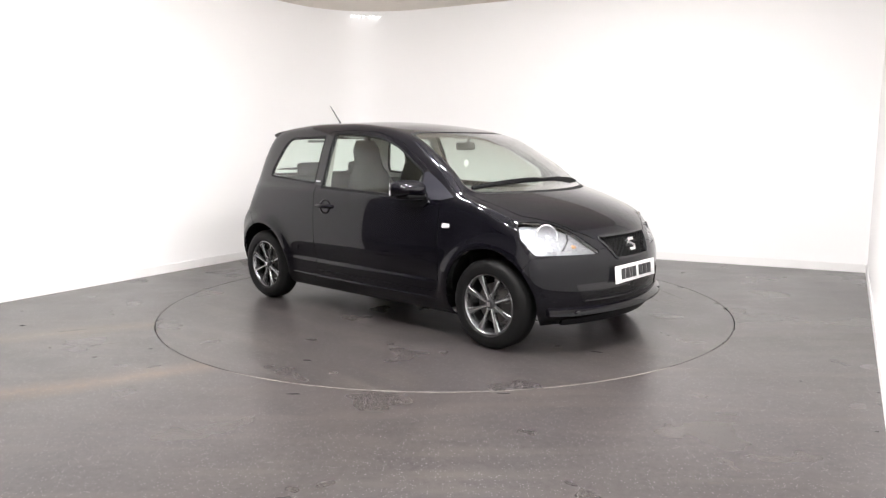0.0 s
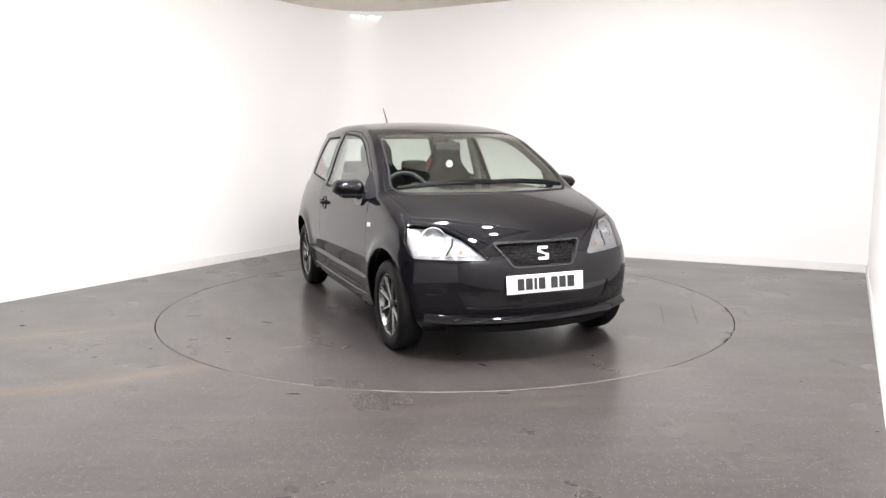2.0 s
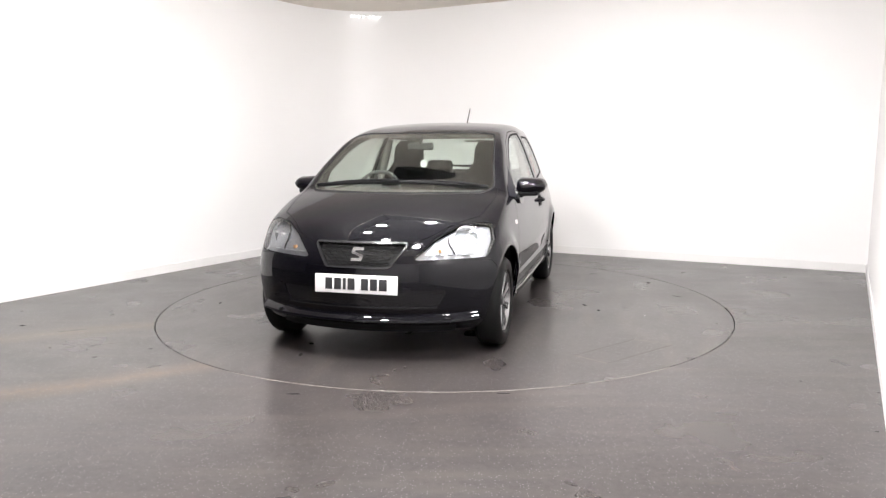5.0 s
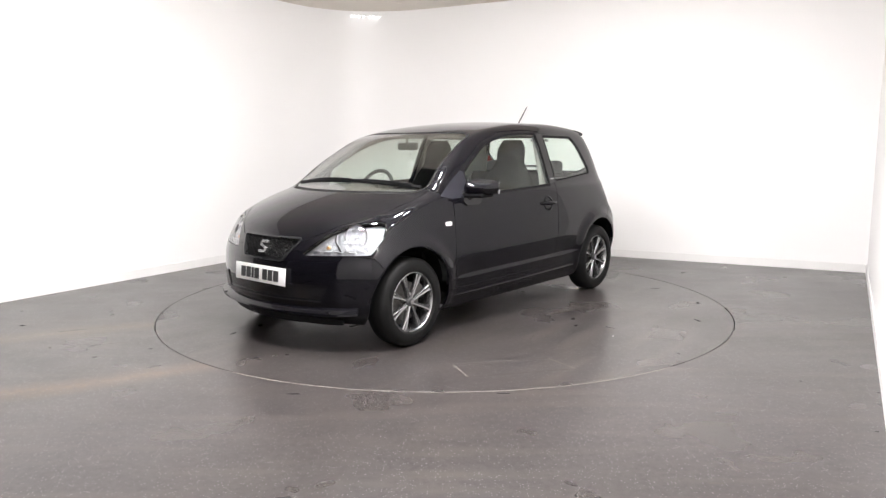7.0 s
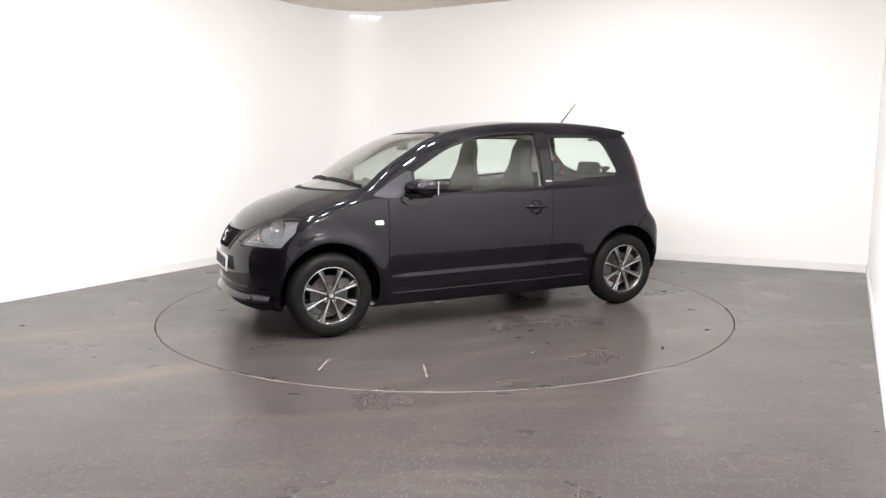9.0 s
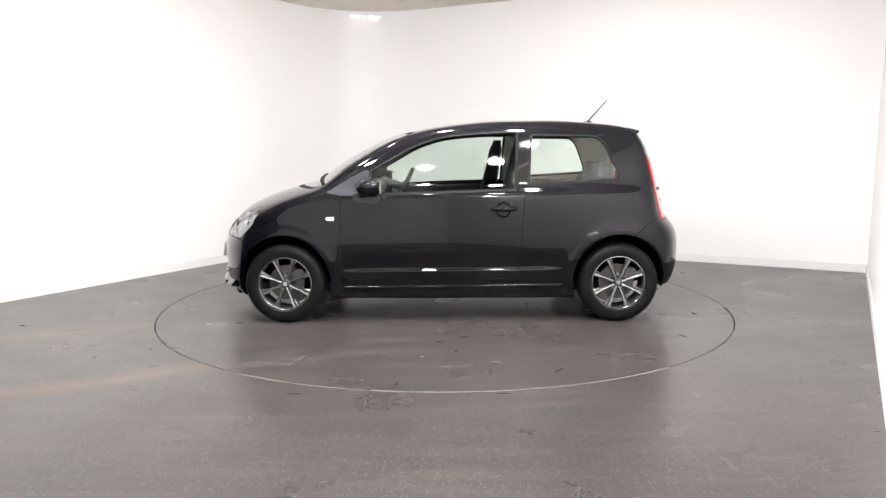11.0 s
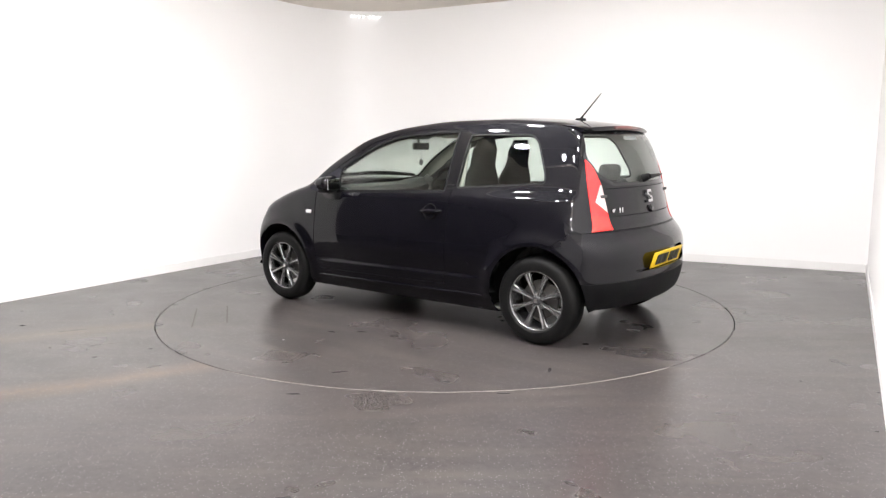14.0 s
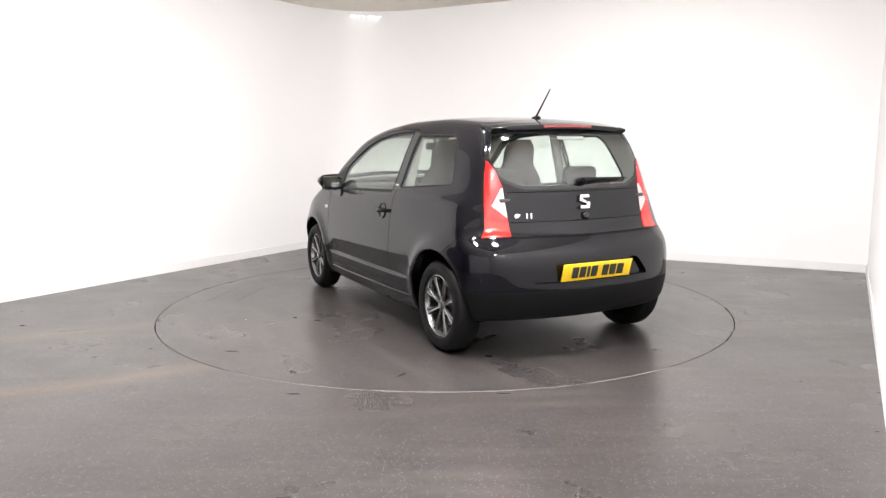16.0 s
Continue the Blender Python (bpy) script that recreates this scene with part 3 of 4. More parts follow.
def planes(pts, axes, grow=0.0):
    """Half spaces of a convex polygon given in two axes, grown outwards."""
    ia, ib = ["xyz".index(c) for c in axes]
    area = sum(pts[i][0] * pts[(i + 1) % len(pts)][1] - pts[(i + 1) % len(pts)][0] * pts[i][1] for i in range(len(pts)))
    if area < 0:
        pts = pts[::-1]
    out = []
    for i in range(len(pts)):
        (x0, y0), (x1, y1) = pts[i], pts[(i + 1) % len(pts)]
        l = math.hypot(x1 - x0, y1 - y0)
        nx, ny = (y1 - y0) / l, -(x1 - x0) / l
        h = [0, 0, 0, -(nx * x0 + ny * y0) - grow]
        h[ia], h[ib] = nx, ny
        out.append(tuple(h))
    return out


def rounded(pts, r, seg=5):
    """A convex polygon with rounded corners."""
    out = []
    n = len(pts)
    for i in range(n):
        p, a, b = Vector(pts[i]), Vector(pts[i - 1]), Vector(pts[(i + 1) % n])
        u, v = (a - p), (b - p)
        rr = min(r[i] if isinstance(r, (list, tuple)) else r, u.length * 0.45, v.length * 0.45)
        if rr < 1e-4:
            out.append((p.x, p.y))
            continue
        s, e = p + u.normalized() * rr, p + v.normalized() * rr
        for k in range(seg + 1):
            t = k / seg
            q = s * (1 - t) ** 2 + p * 2 * t * (1 - t) + e * t * t
            out.append((q.x, q.y))
    return out


def carve(faces, hs):
    """Part the faces into those inside all half spaces and the rest."""
    inside, rest = [], []
    if not faces:
        return inside, rest
    # first sort out the many faces that lie clear of the cut
    size = max(len(f) for f in faces)
    A = np.array([f + [f[-1]] * (size - len(f)) for f in faces])
    clear, whole = np.zeros(len(faces), bool), np.ones(len(faces), bool)
    for h in hs:
        v = A @ np.array(h[:3], float) + h[3]
        clear |= v.min(1) >= 0
        whole &= v.max(1) <= 0
    for f, c, w in zip(faces, clear, whole):
        if c:
            rest.append(f)
            continue
        if w:
            inside.append(f)
            continue
        cur = f
        left = []
        for h in hs:
            a, b = clip(cur, h)
            if b is not None:
                left.append(b)
            cur = a
            if cur is None:
                break
        if cur is None:
            rest.append(f)
        else:
            inside.append(cur)
            rest.extend(left)
    return inside, rest


def panel(name, faces, mats, parent, label="", mirror=0, thick=0.012, lift=0.0, sink=0.0):
    """A sheet of the shell with thickness. mirror: 0 this side, 1 the other side, 2 both in one mesh."""
    key, co, fs = {}, [], []
    for f in faces:
        ids = []
        for p in f:
            k = (round(p[0], 5), round(p[1], 5), round(p[2], 5))
            if k not in key:
                key[k] = len(co)
                co.append(p)
            i = key[k]
            if i not in ids:
                ids.append(i)
        if len(ids) > 2:
            fs.append(ids)
    P = np.array(co)
    N = gradient(P)
    N[np.abs(P[:, 1]) < 1e-6, 1] = 0
    N /= np.linalg.norm(N, axis=1, keepdims=True)
    P = P + N * (lift - sink)
    edges = {}
    for f in fs:
        for i in range(len(f)):
            a, b = f[i], f[(i + 1) % len(f)]
            edges[(a, b)] = 1
    rim = [(a, b) for (a, b) in edges if (b, a) not in edges and not (abs(P[a, 1]) < 1e-6 and abs(P[b, 1]) < 1e-6)]
    n = len(P)
    V = np.concatenate([P, P - N * thick])
    F = [list(f) for f in fs] + [[i + n for i in f[::-1]] for f in fs] + [[b, a, a + n, b + n] for a, b in rim]
    NN = np.concatenate([N, -N])
    nf = len(fs)
    kinds = [0] * nf + [1] * nf + [0] * len(rim)
    # faces run outward: test one orientation on the whole
    flip = 0
    for f in fs[:200]:
        a, b, c = P[f[0]], P[f[1]], P[f[2]]
        flip += 1 if np.dot(np.cross(b - a, c - a), N[f[0]]) < 0 else -1
    if flip > 0:
        F = [f[::-1] for f in F]
    if mirror:
        S = np.array([1, -1, 1])
        F2 = [f[::-1] for f in F]
        if mirror == 1:
            V, NN, F = V * S, NN * S, F2
        else:
            k = len(V)
            V, NN = np.concatenate([V, V * S]), np.concatenate([NN, NN * S])
            F = F + [[i + k for i in f] for f in F2]
            kinds = kinds + kinds
    me = bpy.data.meshes.new(name)
    me.from_pydata([tuple(v) for v in V], [], F)
    for m in mats if isinstance(mats, (list, tuple)) else [mats]:
        me.materials.append(m)
    many = len(me.materials) > 1
    me.polygons.foreach_set("material_index", [k if many else 0 for k in kinds])
    me.polygons.foreach_set("use_smooth", [True] * len(F))
    loops = []
    rimset = 2 * nf
    per = len(kinds) // (2 if mirror == 2 else 1)
    for i, f in enumerate(F):
        if i % per >= rimset:
            a, b, c = V[f[0]], V[f[1]], V[f[2]]
            q = np.cross(b - a, c - a)
            l = np.linalg.norm(q)
            q = q / l if l > 1e-12 else np.array([0, 0, 1.0])
            loops.extend([tuple(q)] * len(f))
        else:
            loops.extend(tuple(NN[k]) for k in f)
    me.normals_split_custom_set(loops)
    ob = new(name, me)
    ob.parent = parent
    return tagged(ob, label)


def disc_planes(cx, cz, r, n=40):
    return planes([(cx + r * math.cos(2 * math.pi * k / n), cz + r * math.sin(2 * math.pi * k / n)) for k in range(n)], "xz")


DOOR_GLASS = rounded([(0.575, 0.935), (0.575, 1.095), (0.285, 1.262), (0.09, 1.325), (-0.07, 1.349), (-0.30, 1.364), (-0.475, 1.366), (-0.455, 0.968)], [0.01, 0.02, 0.1, 0.05, 0.05, 0.05, 0.01, 0.01])
QUARTER_GLASS = rounded([(-0.59, 1.345), (-1.06, 1.338), (-1.115, 1.29), (-1.205, 1.085), (-1.205, 1.040), (-0.565, 0.997)], [0.02, 0.03, 0.05, 0.04, 0.015, 0.02])
DOOR = rounded([(0.79, 0.925), (0.805, 0.50), (0.775, 0.315), (-0.51, 0.325), (-0.525, 0.95), (-0.555, 1.384), (-0.30, 1.392), (0.0, 1.377), (0.30, 1.300), (0.62, 1.115)], [0.03, 0.0, 0.06, 0.05, 0.0, 0.0, 0.0, 0.05, 0.05, 0.05])
SCREEN = rounded([(-0.655, 1.0), (-0.60, 0.975), (0.60, 0.975), (0.655, 1.0), (0.552, 1.348), (0.45, 1.366), (-0.45, 1.366), (-0.552, 1.348)], 0.03)
LAMP = rounded([(0.69, 0.812), (0.55, 0.795), (0.45, 0.733), (0.335, 0.622), (0.36, 0.612), (0.74, 0.622), (0.765, 0.72), (0.735, 0.80)], 0.015)
GRILLE = rounded([(-0.285, 0.700), (-0.195, 0.574), (0.195, 0.574), (0.285, 0.700)], 0.018)
INTAKE = rounded([(-0.53, 0.435), (-0.47, 0.330), (0.47, 0.330), (0.53, 0.435)], 0.02)
REAR_GLASS = rounded([(-0.515, 1.350), (-0.570, 1.20), (-0.515, 1.085), (-0.40, 1.035), (0.40, 1.035), (0.515, 1.085), (0.570, 1.20), (0.515, 1.350)], 0.03)
HATCH = rounded([(-0.535, 1.375), (-0.588, 1.20), (-0.512, 0.745), (0.512, 0.745), (0.588, 1.20), (0.535, 1.375)], 0.012)
TAIL_LAMP = rounded([(0.585, 1.195), (0.550, 1.135), (0.521, 1.030), (0.511, 0.748), (0.80, 0.738), (0.80, 1.195)], 0.01)
TAIL_CLEAR = [(0.532, 1.025), (0.450, 1.025), (0.450, 0.840), (0.510, 0.848), (0.594, 0.922)]
RECESS = rounded([(-0.33, 0.595), (-0.44, 0.475), (0.44, 0.475), (0.33, 0.595)], 0.03)


def build_body(car):
    F = half_faces()
    FX = (-1, 0, 0, 0)   # ahead of the middle
    RX = (1, 0, 0, 0)
    # wheel arches
    for wx in (WHEEL_X, -WHEEL_X):
        _, F = carve(F, disc_planes(wx, WHEEL_Z + 0.02, ARCH_R) + [(0, -1, 0, 0.40)])
    up = (0, 0, -1, 0.15)
    side = (0, -1, 0, 0.40)

    def cut(F, poly, axes, extra, seam=0.004):
        ins, rest = carve(F, planes(poly, axes) + extra)
        line, rest = carve(rest, planes(poly, axes, seam) + extra) if seam else ([], rest)
        return ins, line, rest

    out = {}
    out["door_glass"], out["door_frame"], F = cut(F, DOOR_GLASS, "xz", [side], 0.014)
    out["quarter_glass"], out["quarter_frame"], F = cut(F, QUARTER_GLASS, "xz", [side], 0.012)
    out["pillar"], _, F = cut(F, [(-0.492, 1.372), (-0.580, 1.366), (-0.552, 0.985), (-0.470, 0.97)], "xz", [side], 0)
    out["sail"], _, F = cut(F, [(0.592, 0.922), (0.592, 1.10), (0.62, 1.105), (0.72, 1.055), (0.90, 0.945), (0.80, 0.925)], "xz", [side], 0)
    front = [(-1, 0, 0, 0.22)]
    out["windscreen"], out["screen_band"], F = cut(F, SCREEN, "yz", [(-1, 0, 0, 0.25)], 0.012)
    rear = [(1, 0, 0, 1.2)]
    out["tail_lamp"], l1, F = cut(F, TAIL_LAMP, "yz", [(1, 0, -0.233, 1.712)], 0.003)
    out["tail_clear"], out["tail_lamp"] = carve(out["tail_lamp"], planes(TAIL_CLEAR, "yz"))
    out["tail_low"], out["tail_lamp"] = carve(out["tail_lamp"], [(0, -0.12, 1, -0.765)])
    out["rear_glass"], out["rear_band"], F = cut(F, REAR_GLASS, "yz", rear, 0.02)
    out["hatch"], l2, F = cut(F, HATCH, "yz", rear, 0.004)
    out["sticker"], out["rear_glass"] = carve(out["rear_glass"], planes([(0, 1.312), (0.10, 1.312), (0.10, 1.331), (0, 1.331)], "yz"))
    h1, out["hatch"] = carve(out["hatch"], [(0, 0, 1, -1.003), (0, 0, -1, 0.998), (0, 1, 0, -0.50)])
    h2, out["hatch"] = carve(out["hatch"], [(0, 0, 1, -0.829), (0, 0, -1, 0.824), (0, 1, 0, -0.50)])
    l2 = l2 + h1 + h2
    out["recess"], _, F = cut(F, RECESS, "yz", [(1, 0, 0, 1.5)], 0)
    out["headlamp"], l3, F = cut(F, LAMP, "yz", [(-1, 0, 0, 1.15)], 0.004)
    out["grille"], out["grille_frame"], F = cut(F, GRILLE, "yz", [(-1, 0, 0, 1.5)], 0.012)
    out["intake"], _, F = cut(F, INTAKE, "yz", [(-1, 0, 0, 1.45)], 0)
    out["door"], l4, F = cut(F, DOOR, "xz", [side], 0.005)
    BON = [(0.93, 0.0), (0.93, 0.685), (1.10, 0.69), (1.36, 0.655), (1.60, 0.44), (1.72, 0.26), (1.76, 0.0)]
    out["bonnet"], l5, F = cut(F, BON, "xy", [(0, 0, -1, 0.695)], 0.004)
    out["bumper_front"], l6, F = cut(F, [(1.22, 0.10), (1.22, 0.55), (1.52, 0.60), (1.60, 0.725), (2.0, 0.725), (2.0, 0.10)], "xz", [], 0.003)
    out["bumper_rear"], l7, F = cut(F, [(-1.2, 0.43), (-1.2, 0.55), (-1.44, 0.735), (-2.0, 0.735), (-2.0, 0.43)], "xz", [], 0.003)
    out["valance"], _, F = cut(F, [(-1.25, 0.10), (-1.25, 0.43), (-2.0, 0.43), (-2.0, 0.10)], "xz", [], 0)
    out["skirt"], _, F = cut(F, [(0.80, 0.10), (0.80, 0.305), (-0.80, 0.305), (-0.80, 0.10)], "xz", [side], 0)
    out["wing"], l8, F = cut(F, [(0.80, 0.2), (0.80, 0.93), (1.0, 1.0), (1.9, 0.90), (1.9, 0.2)], "xz", [(0, -1, 0, 0.3)], 0.003)
    out["roof"], _, F = cut(F, [(-1.40, 0.0), (-1.40, 0.53), (0.33, 0.53), (0.33, 0.0)], "xy", [(0, 0, -1, 1.2)], 0)
    PT = [M_PAINT, M_HEAD]
    panel("body", F, PT, car, "gloss black painted body shell", 2)
    panel("roof", out["roof"], PT, car, "gloss black roof", 2)
    panel("bonnet", out["bonnet"], [M_PAINT, M_SEAL], car, "gloss black bonnet", 2)
    panel("front_bumper", out["bumper_front"], [M_PAINT, M_SEAL], car, "gloss black front bumper", 2, 0.04)
    panel("rear_bumper", out["bumper_rear"], [M_PAINT, M_SEAL], car, "gloss black rear bumper", 2, 0.03)
    panel("rear_valance", out["valance"], M_TRIM, car, "matt black plastic lower valance", 2)
    hatch = panel("tailgate", out["hatch"], [M_PAINT, M_DASH], car, "gloss black tailgate", 2)
    panel("rear_window", out["rear_glass"], M_GLASS, hatch, "heated rear window glass", 2, 0.004)
    panel("window_sticker", out["sticker"], M_STICKER, hatch, "pale printed window sticker", 2, 0.004)
    panel("window_surround", out["rear_band"], M_GLOSS, hatch, "black glass border", 2, 0.010)
    panel("windscreen", out["windscreen"], M_SCREEN, car, "clear windscreen", 2, 0.004)
    panel("windscreen_seal", out["screen_band"], M_SEAL, car, "black rubber seal", 2, 0.012)
    panel("plate_recess", out["recess"], [M_PAINT, M_SEAL], car, "gloss black plate recess", 2, 0.01, 0, 0.028)
    panel("grille_back", out["grille"], M_GAP, car, "dark space behind the grille", 2, 0.01, 0, 0.032)
    panel("grille_surround", out["grille_frame"], M_SURROUND, car, "satin grey grille surround", 2, 0.035, 0.006)
    panel("lower_intake", out["intake"], [M_GLOSS, M_SEAL], car, "black lower air intake", 2, 0.01, 0, 0.007)
    for nm, ln in (("lamp_gap", l1 + l3), ("tailgate_gap", l2), ("door_gap", l4), ("bonnet_gap", l5), ("front_bumper_gap", l6), ("rear_bumper_gap", l7), ("wing_gap", l8)):
        if ln:
            if nm in ("lamp_gap", "door_gap", "wing_gap"):
                for mir in (0, 1):
                    tagged(panel(nm, ln, M_SEAL, car, "dark panel gap", mir, 0.01, 0, 0.004), kind="stuff")
            else:
                tagged(panel(nm, ln, M_SEAL, car, "dark panel gap", 2, 0.01, 0, 0.004), kind="stuff")
    for mir in (0, 1):
        door = panel("door", out["door"], [M_PAINT, M_DASH], car, "gloss black door", mir, 0.025)
        panel("door_window", out["door_glass"], M_GLASS, door, "clear side glass", mir, 0.004, 0, 0.004)
        panel("window_frame", out["door_frame"], M_TRIM, door, "black window frame", mir, 0.03)
        panel("mirror_sail", out["sail"], M_SAIL, door, "dark plastic mirror triangle", mir, 0.02)
        panel("door_pillar", out["pillar"], [M_GLOSS, M_HEAD], car, "gloss black pillar trim", mir, 0.03)
        panel("quarter_window", out["quarter_glass"], M_GLASS, car, "rear side glass", mir, 0.004, 0, 0.004)
        panel("quarter_seal", out["quarter_frame"], M_SEAL, car, "black rubber seal", mir, 0.02)
        panel("front_wing", out["wing"], [M_PAINT, M_SEAL], car, "gloss black front wing", mir)
        panel("side_skirt", out["skirt"], PT, car, "gloss black side skirt", mir)
        tail = panel("tail_light", out["tail_lamp"], M_RED, car, "red and clear tail light", mir, 0.02, 0.004)
        panel("reverse_lens", out["tail_clear"], M_REVERSE, tail, "clear lens", mir, 0.02, 0.005)
        panel("lower_lens", out["tail_low"], M_RED_L, tail, "bright red lens", mir, 0.02, 0.004)
        lamp = panel("headlight", out["headlamp"], M_SILVER, car, "silver headlight with a clear cover", mir, 0.006, 0, 0.034)
        panel("lamp_cover", out["headlamp"], M_LENS, lamp, "clear cover", mir, 0.003)
        build_lamp_inside(lamp, -1 if mir else 1)


def mirrored(bm, s):
    if s < 0:
        for v in bm.verts:
            v.co.y = -v.co.y
        bmesh.ops.reverse_faces(bm, faces=bm.faces[:])


def build_lamp_inside(lamp, s):
    """Main reflector bowl, bulb, divider and turn signal behind the cover."""
    bm = bmesh.new()
    prof = [(0.006, -0.05), (0.03, -0.045), (0.05, -0.03), (0.064, -0.008), (0.070, 0.012), (0.076, 0.012), (0.076, 0.0)]
    lathe(bm, prof, "x", 28)
    bmesh.ops.transform(bm, matrix=pose(1.512, 0.60, 0.722, 0, -14, 24), verts=bm.verts[:])
    mirrored(bm, s)
    part("reflector_bowl", bm, M_CHROME, lamp, "chrome reflector bowl", angle=60)
    bm = bmesh.new()
    cyl(bm, (1.485, 0.590, 0.708), (1.535, 0.606, 0.724), 0.012, 0.008, 12)
    mirrored(bm, s)
    part("bulb", bm, M_WHITE_L, lamp, "clear bulb")
    bm = bmesh.new()
    cyl(bm, (1.60, 0.462, 0.652), (1.635, 0.470, 0.656), 0.016, 0.010, 14)
    mirrored(bm, s)
    part("turn_bulb", bm, M_AMBER, lamp, "amber bulb")
    bm = bmesh.new()
    for k in range(4):
        y = 0.40 + 0.07 * k
        box(bm, 1.655 - 0.42 * (y * y - 0.16), y, 0.634, 0.045, 0.05, 0.004, 0.001, 1)
    mirrored(bm, s)
    part("reflector_ribs", bm, M_SILVER, lamp, "silver ribs")
    bm = bmesh.new()
    tube(bm, [(1.60, 0.515, 0.735), (1.615, 0.52, 0.70), (1.61, 0.545, 0.66), (1.60, 0.555, 0.632)], 0.006, 8)
    mirrored(bm, s)
    part("divider", bm, M_ALLOY_D, lamp, "grey divider")


def build_wheel(car, x, s):
    w = thing("wheel", "", "")
    w.parent = car
    w.location = (x, 0.715 * s, WHEEL_Z)
    if s < 0:
        w.rotation_euler = (0, 0, math.pi)
    R = WHEEL_R
    bm = bmesh.new()
    prof = [(0.192, 0.070), (0.205, 0.083), (0.235, 0.088), (0.262, 0.082), (0.277, 0.068), (R, 0.050), (R + 0.001, 0.0), (R, -0.050), (0.277, -0.068), (0.25, -0.085), (0.205, -0.083), (0.19, -0.07)]
    lathe(bm, prof, "y", 64)
    bmesh.ops.recalc_face_normals(bm, faces=bm.faces[:])
    part("tyre", bm, M_TYRE, w, "black rubber tyre", angle=35)
    bm = bmesh.new()
    lathe(bm, [(0.195, 0.060), (0.196, 0.072), (0.190, 0.074), (0.184, 0.068), (0.178, 0.03), (0.175, -0.07)], "y", 64)
    bmesh.ops.recalc_face_normals(bm, faces=bm.faces[:])
    part("rim", bm, M_ALLOY, w, "grey alloy rim")
    for k in range(8):
        bm = bmesh.new()
        a = 2 * math.pi * k / 8 + math.pi / 8
        cols = [(0.026, 0.012, 0.052), (0.06, 0.010, 0.056), (0.11, 0.0125, 0.062), (0.155, 0.0185, 0.066), (0.188, 0.026, 0.068)]
        rows = []
        for r, h, y in cols:
            pr = [(-h, y - 0.030), (-h, y - 0.006), (-h * 0.72, y), (0.0, y - 0.004), (h * 0.72, y), (h, y - 0.006), (h, y - 0.030)]
            rows.append([bm.verts.new((r * math.cos(a) - t * math.sin(a), o, r * math.sin(a) + t * math.cos(a))) for t, o in pr])
        for A, B in zip(rows, rows[1:]):
            for i in range(6):
                bm.faces.new((A[i], B[i], B[i + 1], A[i + 1]))
        bm.faces.new(rows[0])
        bm.faces.new(rows[-1][::-1])
        bmesh.ops.recalc_face_normals(bm, faces=bm.faces[:])
        part("spoke", bm, M_ALLOY, w, smooth=False)
    bm = bmesh.new()
    lathe(bm, [(0.0, 0.064), (0.022, 0.063), (0.028, 0.058), (0.034, 0.045), (0.036, 0.02)], "y", 24)
    part("hub_cap", bm, M_ALLOY_D, w, "dark hub cap")
    bm = bmesh.new()
    prism(bm, [(-0.013, -0.014), (0.013, -0.014), (0.015, 0.014), (-0.011, 0.014)], 0.0635, 0.066, "y")
    part("hub_badge", bm, M_CHROME, w, "silver badge", smooth=False)
    for k in range(5):
        a = 2 * math.pi * k / 5 + 0.3
        bm = bmesh.new()
        cyl(bm, (0.052 * math.cos(a), 0.02, 0.052 * math.sin(a)), (0.052 * math.cos(a), 0.046, 0.052 * math.sin(a)), 0.011, 0.009, 6)
        part("wheel_bolt", bm, M_STEEL, w, smooth=False)
    bm = bmesh.new()
    lathe(bm, [(0.0, 0.022), (0.06, 0.022), (0.066, 0.004), (0.128, 0.002), (0.128, -0.02), (0.0, -0.02)], "y", 40)
    part("brake_disc", bm, M_BRAKE, w, "dull brake disc")
    bm = bmesh.new()
    cyl(bm, (0.115 * math.cos(2.6), 0.0, 0.115 * math.sin(2.6)), (0.115 * math.cos(2.6), 0.028, 0.115 * math.sin(2.6)), 0.05, 0.045, 12)
    part("caliper", bm, M_BRAKE, w, "grey brake caliper")
    return w


def sweep_nose(bm, prof, y_max, n=40, z_ref=0.27):
    """A profile of (ahead, height) carried round the nose."""
    rows = []
    for k in range(n + 1):
        y = -y_max + 2 * y_max * k / n
        x = float(NOSE(z_ref)) - 0.40 * y * y - 0.12 * y ** 6
        d = Vector((1, 0.80 * y + 0.72 * y ** 5, 0)).normalized()
        rows.append([bm.verts.new((x + d.x * a, y + d.y * a, z + (0.012 * max(0, (abs(y) - 0.5) / 0.2) ** 2))) for a, z in prof])
    m = len(prof)
    for A, B in zip(rows, rows[1:]):
        for i in range(m):
            bm.faces.new((A[i], A[(i + 1) % m], B[(i + 1) % m], B[i]))
    bm.faces.new(rows[0][::-1])
    bm.faces.new(rows[-1])
    bmesh.ops.recalc_face_normals(bm, faces=bm.faces[:])


def badge_shape(bm, w, h, deep):
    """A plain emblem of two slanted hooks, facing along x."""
    s = 1 if deep > 0 else -1
    hook = [(-1.0, 0.30), (-0.72, 1.0), (1.0, 1.0), (1.0, 0.58), (-0.35, 0.58), (-0.42, 0.36), (0.95, -0.20), (0.95, -0.42), (-1.0, 0.14)]
    for t in (1, -1):
        prism(bm, [(y * w * t * s, z * h * t) for y, z in hook], min(0.0, deep), max(0.0, deep), "x")


